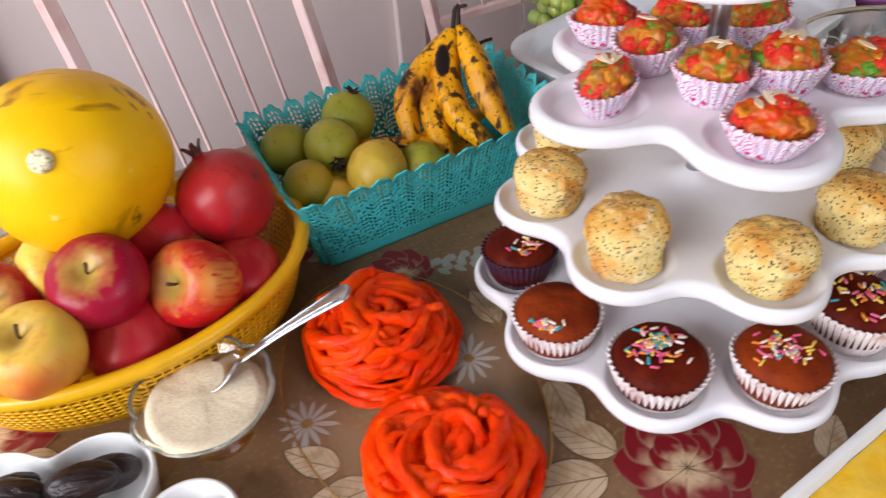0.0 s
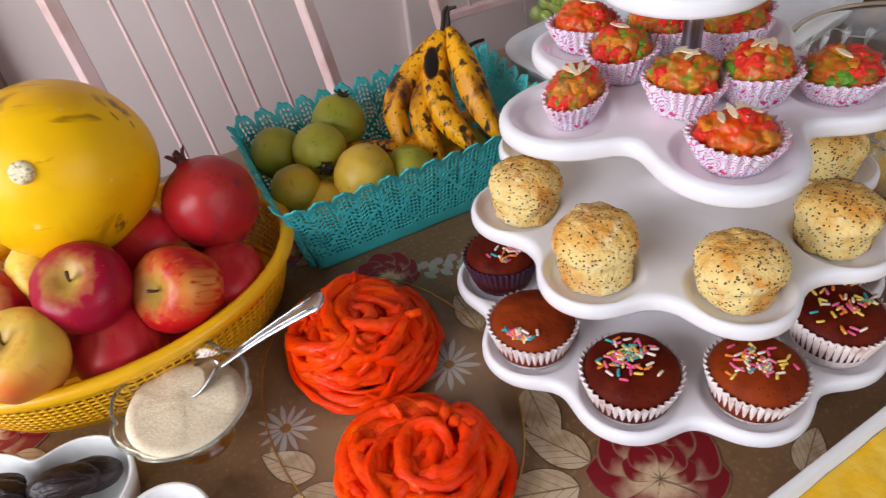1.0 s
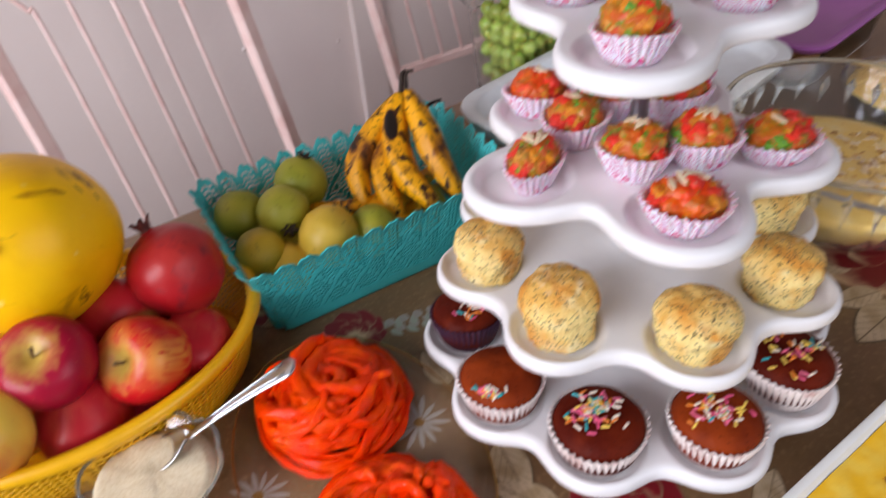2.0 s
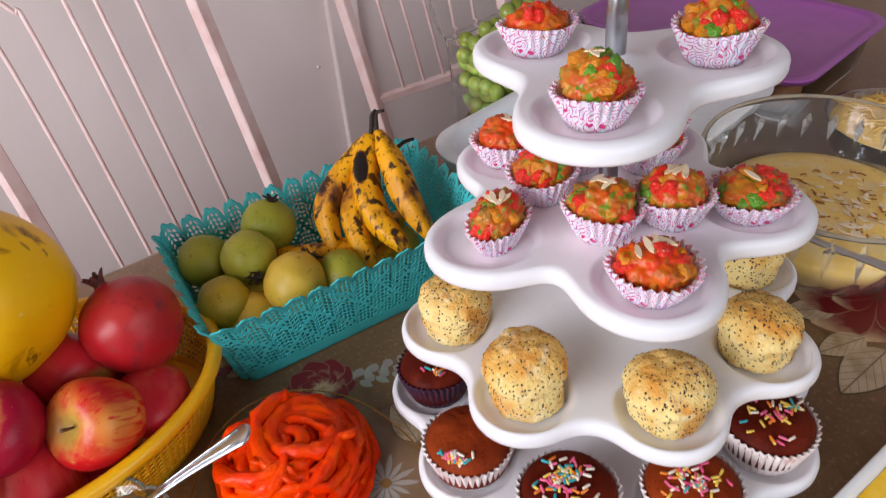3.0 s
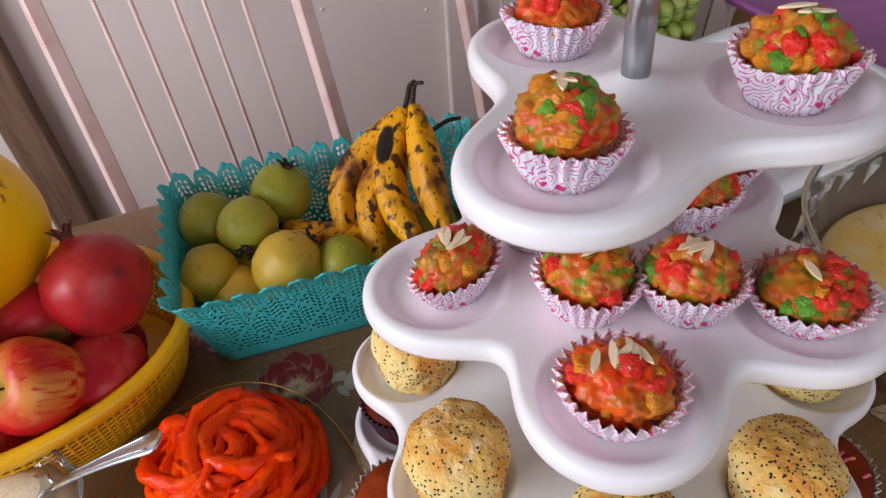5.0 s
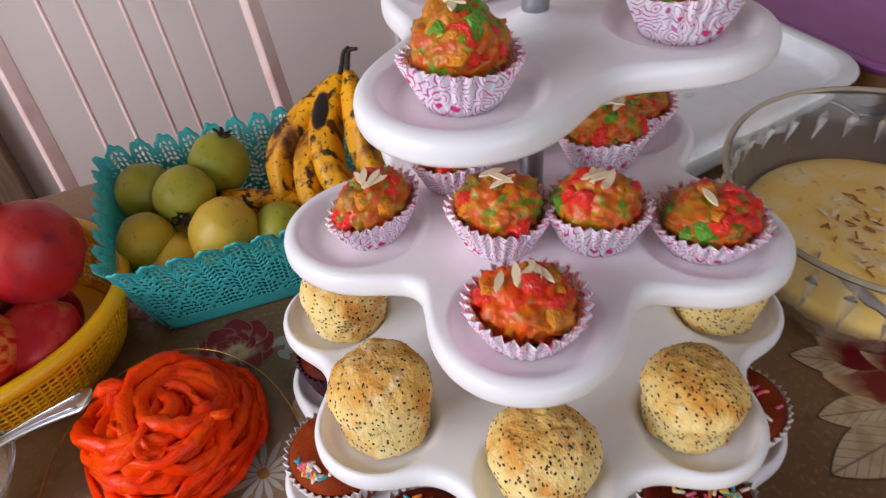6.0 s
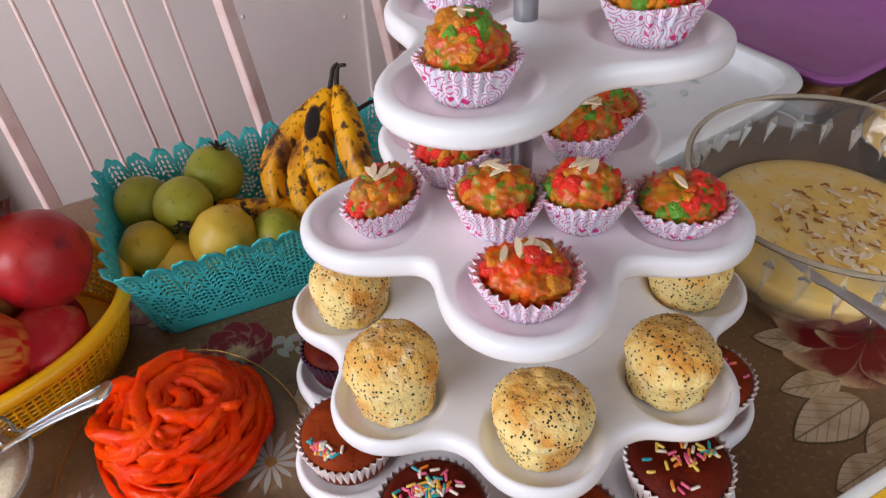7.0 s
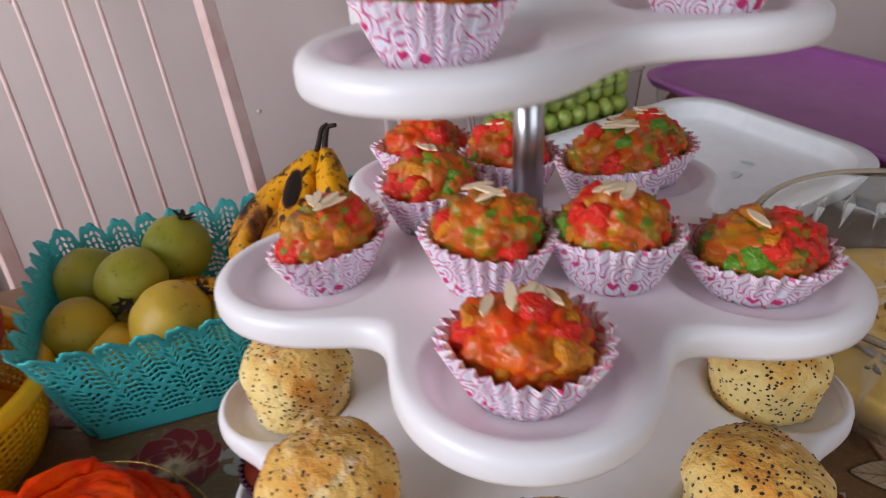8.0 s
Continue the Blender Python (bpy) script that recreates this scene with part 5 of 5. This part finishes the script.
fill = lathe_bm([(0, 0.0075), (0.069, 0.0105), (0.0915, 0.030), (0.103, 0.052), (0.107, 0.0635), (0.104, 0.066), (0.09, 0.068), (0.05, 0.0705), (0.02, 0.0705), (0, 0.0705)], 80)
for v in fill.verts:
    if v.co.z > 0.066:
        v.co.z += 0.0022 * noise.noise(v.co * 45)
part("custard", fill, M["custard"], bowl, "thick yellow custard")
M["toasted"] = Mat("toasted_almond", rgb("a4662e"), 0.6).done()
SLIVER_B = mesh_of("toasted_sliver", box_bm(-0.006, 0.006, -0.0009, 0.0009, -0.0007, 0.0007, 0.0004, 1), M["toasted"], False)
for k in range(150):
    r, a = 0.066 * math.sqrt(rnd.random()), rnd.random() * 6.283
    s = 0.40 + 0.45 * rnd.random()
    part("almond_sliver", SLIVER if k % 2 else SLIVER_B, None, bowl, "", pose(0.02 + r * math.cos(a), -0.01 + r * math.sin(a), 0.0722, 14 * rnd.random() - 7, 14 * rnd.random() - 7, 360 * rnd.random()) @ Matrix.Diagonal((s, s * 1.4, 1, 1)))
spoon("serving_spoon", "steel serving spoon lying across the custard bowl", (0.527, 0.749, 0.062), (0.581, 0.566, 0.135), 0.016)

# ---------------------------------------------------------------- far dishes
DISH = Matrix(((0.749, -0.663, 0, 0), (0.663, 0.749, 0, 0), (0, 0, 1, 0), (0, 0, 0, 1)))
M["tray"] = plastic("tray_plastic", "dfe4e8", 0.36, 0.04)
TRAY_LEAF = outline_mesh("printed_leaf", 0.25, Mat("tray_print", rgb("bccbc6"), 0.4).done(), 10, 0.8)
white_tray = thing("serving_tray", "white plastic tray with a faint flower print, raised on a base", "tray", DISH @ pose(0.9375, 0.4505, 0.001))
part("tray", tray_bm(0.2125, 0.1275, 0.030, 0.017, 0.055, 0.012, 0.010, 12), M["tray"], white_tray, "greyish white plastic tray", pose(0, 0, 0.062))
part("base", box_bm(0.0, 0.16, -0.08, 0.09, 0, 0.064, 0.01), M["tray"], white_tray, "", None, False)
for k in range(5):
    part("printed_leaf", TRAY_LEAF, None, white_tray, "faint sage green print", pose(0.03 + 0.022 * k, -0.03 + 0.014 * (k % 3), 0.0746 + 0.0002 * k, 0, 0, 70 * k) @ Matrix.Diagonal((0.017, 0.017, 1, 1)))

lidbox = thing("food_container", "rectangular food container with a purple plastic lid", "container", DISH @ pose(1.318, 0.505, 0.001))
part("body", tray_bm(0.140, 0.185, 0.066, 0.003, 0.035, 0.003, 0.008), M["film"], lidbox, "clear plastic body").visible_shadow = False
part("contents", box_bm(-0.125, 0.125, -0.170, 0.170, 0.004, 0.058, 0.02, 3), M["filling"], lidbox, "brown baked contents")
part("lid", tray_bm(0.152, 0.197, 0.012, 0.012, 0.045, 0.0085, 0.003), M["purple"], lidbox, "purple plastic lid", pose(0, 0, 0.0665))

noodles = thing("noodle_bowl", "glass bowl of pale yellow sweet vermicelli", "bowl", pose(0.762, 0.935, 0.001))
part("glass", lathe_bm([(0, 0), (0.045, 0), (0.07, 0.02), (0.084, 0.06), (0.086, 0.062), (0.081, 0.061), (0.066, 0.023), (0.043, 0.004), (0, 0.004)], 64), M["glass"], noodles, "clear glass").visible_shadow = False
nest = bmesh.new()
rn = random.Random(12)
for k in range(150):
    a, r = rn.random() * 6.283, 0.062 * math.sqrt(rn.random())
    c = Vector((r * math.cos(a), r * math.sin(a), 0.045 + 0.03 * (1 - (r / 0.065) ** 2) * rn.random() + 0.012))
    t = rn.random() * 6.283
    e = Vector((math.cos(t), math.sin(t), 0.3 * (rn.random() - 0.5))) * 0.016
    w = Vector((-e.y, e.x, 0)) * (rn.random() - 0.5)
    tube_bm([c - e, c + w * 0.6 + Vector((0, 0, 0.003)), c + e], 0.0013, 5, nest)
tagged(part("vermicelli", nest, M["noodle"], noodles, "tangle of pale yellow strands"), kind="stuff")
part("filling", lathe_bm([(0, 0.006), (0.042, 0.006), (0.064, 0.024), (0.077, 0.052), (0.05, 0.064), (0, 0.068)], 40), M["custard"], noodles)

GC = DISH @ pose(0.985, 0.650, 0.001)
punnet = thing("fruit_box", "clear plastic punnet heaped with green grapes", "punnet", GC)
part("box", tray_bm(0.095, 0.060, 0.132, 0.002, 0.02, 0.002, 0.008), M["film"], punnet, "clear plastic box").visible_shadow = False
part("box_lid", tray_bm(0.097, 0.062, 0.016, 0.002, 0.02, 0.002, 0.004), M["film"], punnet, "open clear plastic lid", pose(0.0, 0.085, 0.180, 68)).visible_shadow = False
grape = bmesh.new()
bmesh.ops.create_icosphere(grape, subdivisions=2, radius=0.0115)
for v in grape.verts:
    v.co.z *= 1.15
GRAPE = mesh_of("grape", grape, M["grape"])
bunch_g = thing("grapes", "heap of pale green grapes in a clear punnet", "grapes", GC)
for lv in range(9):
    for i in range(-4, 5):
        for j in range(-3, 4):
            x, y = i * 0.0205 + (lv % 2) * 0.010 + 0.003 * rn.random(), j * 0.0205 + (lv % 2) * 0.010 + 0.003 * rn.random()
            z = 0.016 + lv * 0.018
            lim = 1.0 if lv < 7 else 1.0 - 0.3 * (lv - 6)
            if abs(x) < 0.074 * lim and abs(y) < 0.042 * lim:
                part("grape", GRAPE, None, bunch_g, "", pose(x, y, z, 180 * rn.random(), 180 * rn.random()))
mango = thing("mango", "small yellow mango lying on the grapes", "mango", pose(0.268, 1.165, 0.212, 0, 70, 20))
part("fruit", fruit_bm([(a * 0.034, b * 0.044) for a, b in ((0, -1), (0.4, -0.93), (0.85, -0.5), (1, 0), (0.88, 0.45), (0.55, 0.85), (0.2, 0.98), (0, 1))], 0.001, 3, 40, 30), M["guava_yellow"], mango)
part("stalk", lathe_bm([(0, 0.043), (0.003, 0.043), (0.002, 0.048), (0, 0.048)], 8), M["dark"], mango)

# ---------------------------------------------------------------- the chairs


def square_bar(p, q, half, twist):
    """A square tube from p to q with softened edges."""
    p, q = Vector(p), Vector(q)
    d = (q - p).normalized()
    u = Vector((math.cos(radians(twist)), math.sin(radians(twist)), 0))
    u = (u - d * u.dot(d)).normalized()
    v = d.cross(u)
    bm = bmesh.new()
    corners = [(1, 0.8), (0.8, 1), (-0.8, 1), (-1, 0.8), (-1, -0.8), (-0.8, -1), (0.8, -1), (1, -0.8)]
    low, high = ([bm.verts.new(e + (u * a + v * b) * half) for a, b in corners] for e in (p, q))
    for i in range(8):
        bm.faces.new((low[i], low[(i + 1) % 8], high[(i + 1) % 8], high[i]))
    bm.faces.new(low)
    bm.faces.new(high)
    return bm


def chair(a_post, b_post, width, rods, curved, cross_z):
    """A painted metal chair whose back leans away from the table."""
    lean, drift = 0.2857, 0.0763
    ob = thing("metal_chair", "pale pink enamelled metal chair with a rod back", "chair", TURN @ pose(a_post, b_post, 0), "chairs behind the table")

    def back(x, z):
        return Vector((x - drift * z, lean * z, z))

    top, seat_z = 0.36, -0.30
    for x in (0, width):
        part("back_post", square_bar(back(x, seat_z - 0.03), back(x, top), 0.0105, 28), M["pink"], ob, "square pink enamelled post", None, False)
        foot = back(x, seat_z)
        part("back_leg", square_bar((foot.x, foot.y, FLOOR_Z), (foot.x, foot.y, seat_z - 0.02), 0.0105, 0), M["pink"], ob, "", None, False)
    part("top_rail", tube_bm(spline([back(0, top), back(width * 0.25, top + 0.035), back(width * 0.75, top + 0.035), back(width, top)], 16), 0.0105, 12), M["pink"], ob, "curved pink top rail")
    part("cross_bar", square_bar(back(0.008, cross_z), back(width - 0.008, cross_z), 0.0075, 90), M["pink"], ob, "pink cross bar", None, False)
    for k, x in enumerate(rods):
        if k < curved:
            zt = 0.235 + 0.03 * k
            pts = [back(x, cross_z), back(x, zt - 0.07), back(x - 0.008, zt - 0.035), back(x - 0.030, zt - 0.008), back(x - 0.06, zt + 0.004), back(0.0, zt + 0.006)]
            pts = spline(pts, 30)
        else:
            pts = [back(x, cross_z), back(x, top + 0.03)]
        part("rod", tube_bm(pts, 0.0032, 8), M["pink"], ob, "thin pink rod")
    part("seat", box_bm(-0.02, width + 0.04, lean * seat_z - 0.36, lean * seat_z - 0.012, seat_z - 0.02, seat_z + 0.015, 0.012, 3), M["pink"], ob, "pink seat")
    for x in (0.01, width - 0.01):
        part("front_leg", tube_bm([(x, lean * seat_z - 0.34, FLOOR_Z), (x, lean * seat_z - 0.33, seat_z - 0.015)], 0.0115, 12), M["pink"], ob)
    return ob


chair(0.1475, 1.036, 0.323, (0.0695, 0.1122, 0.1645, 0.2001, 0.2487), 2, -0.17)
chair(0.727, 1.173, 0.323, (0.063, 0.108, 0.152, 0.20, 0.25), 0, -0.080)
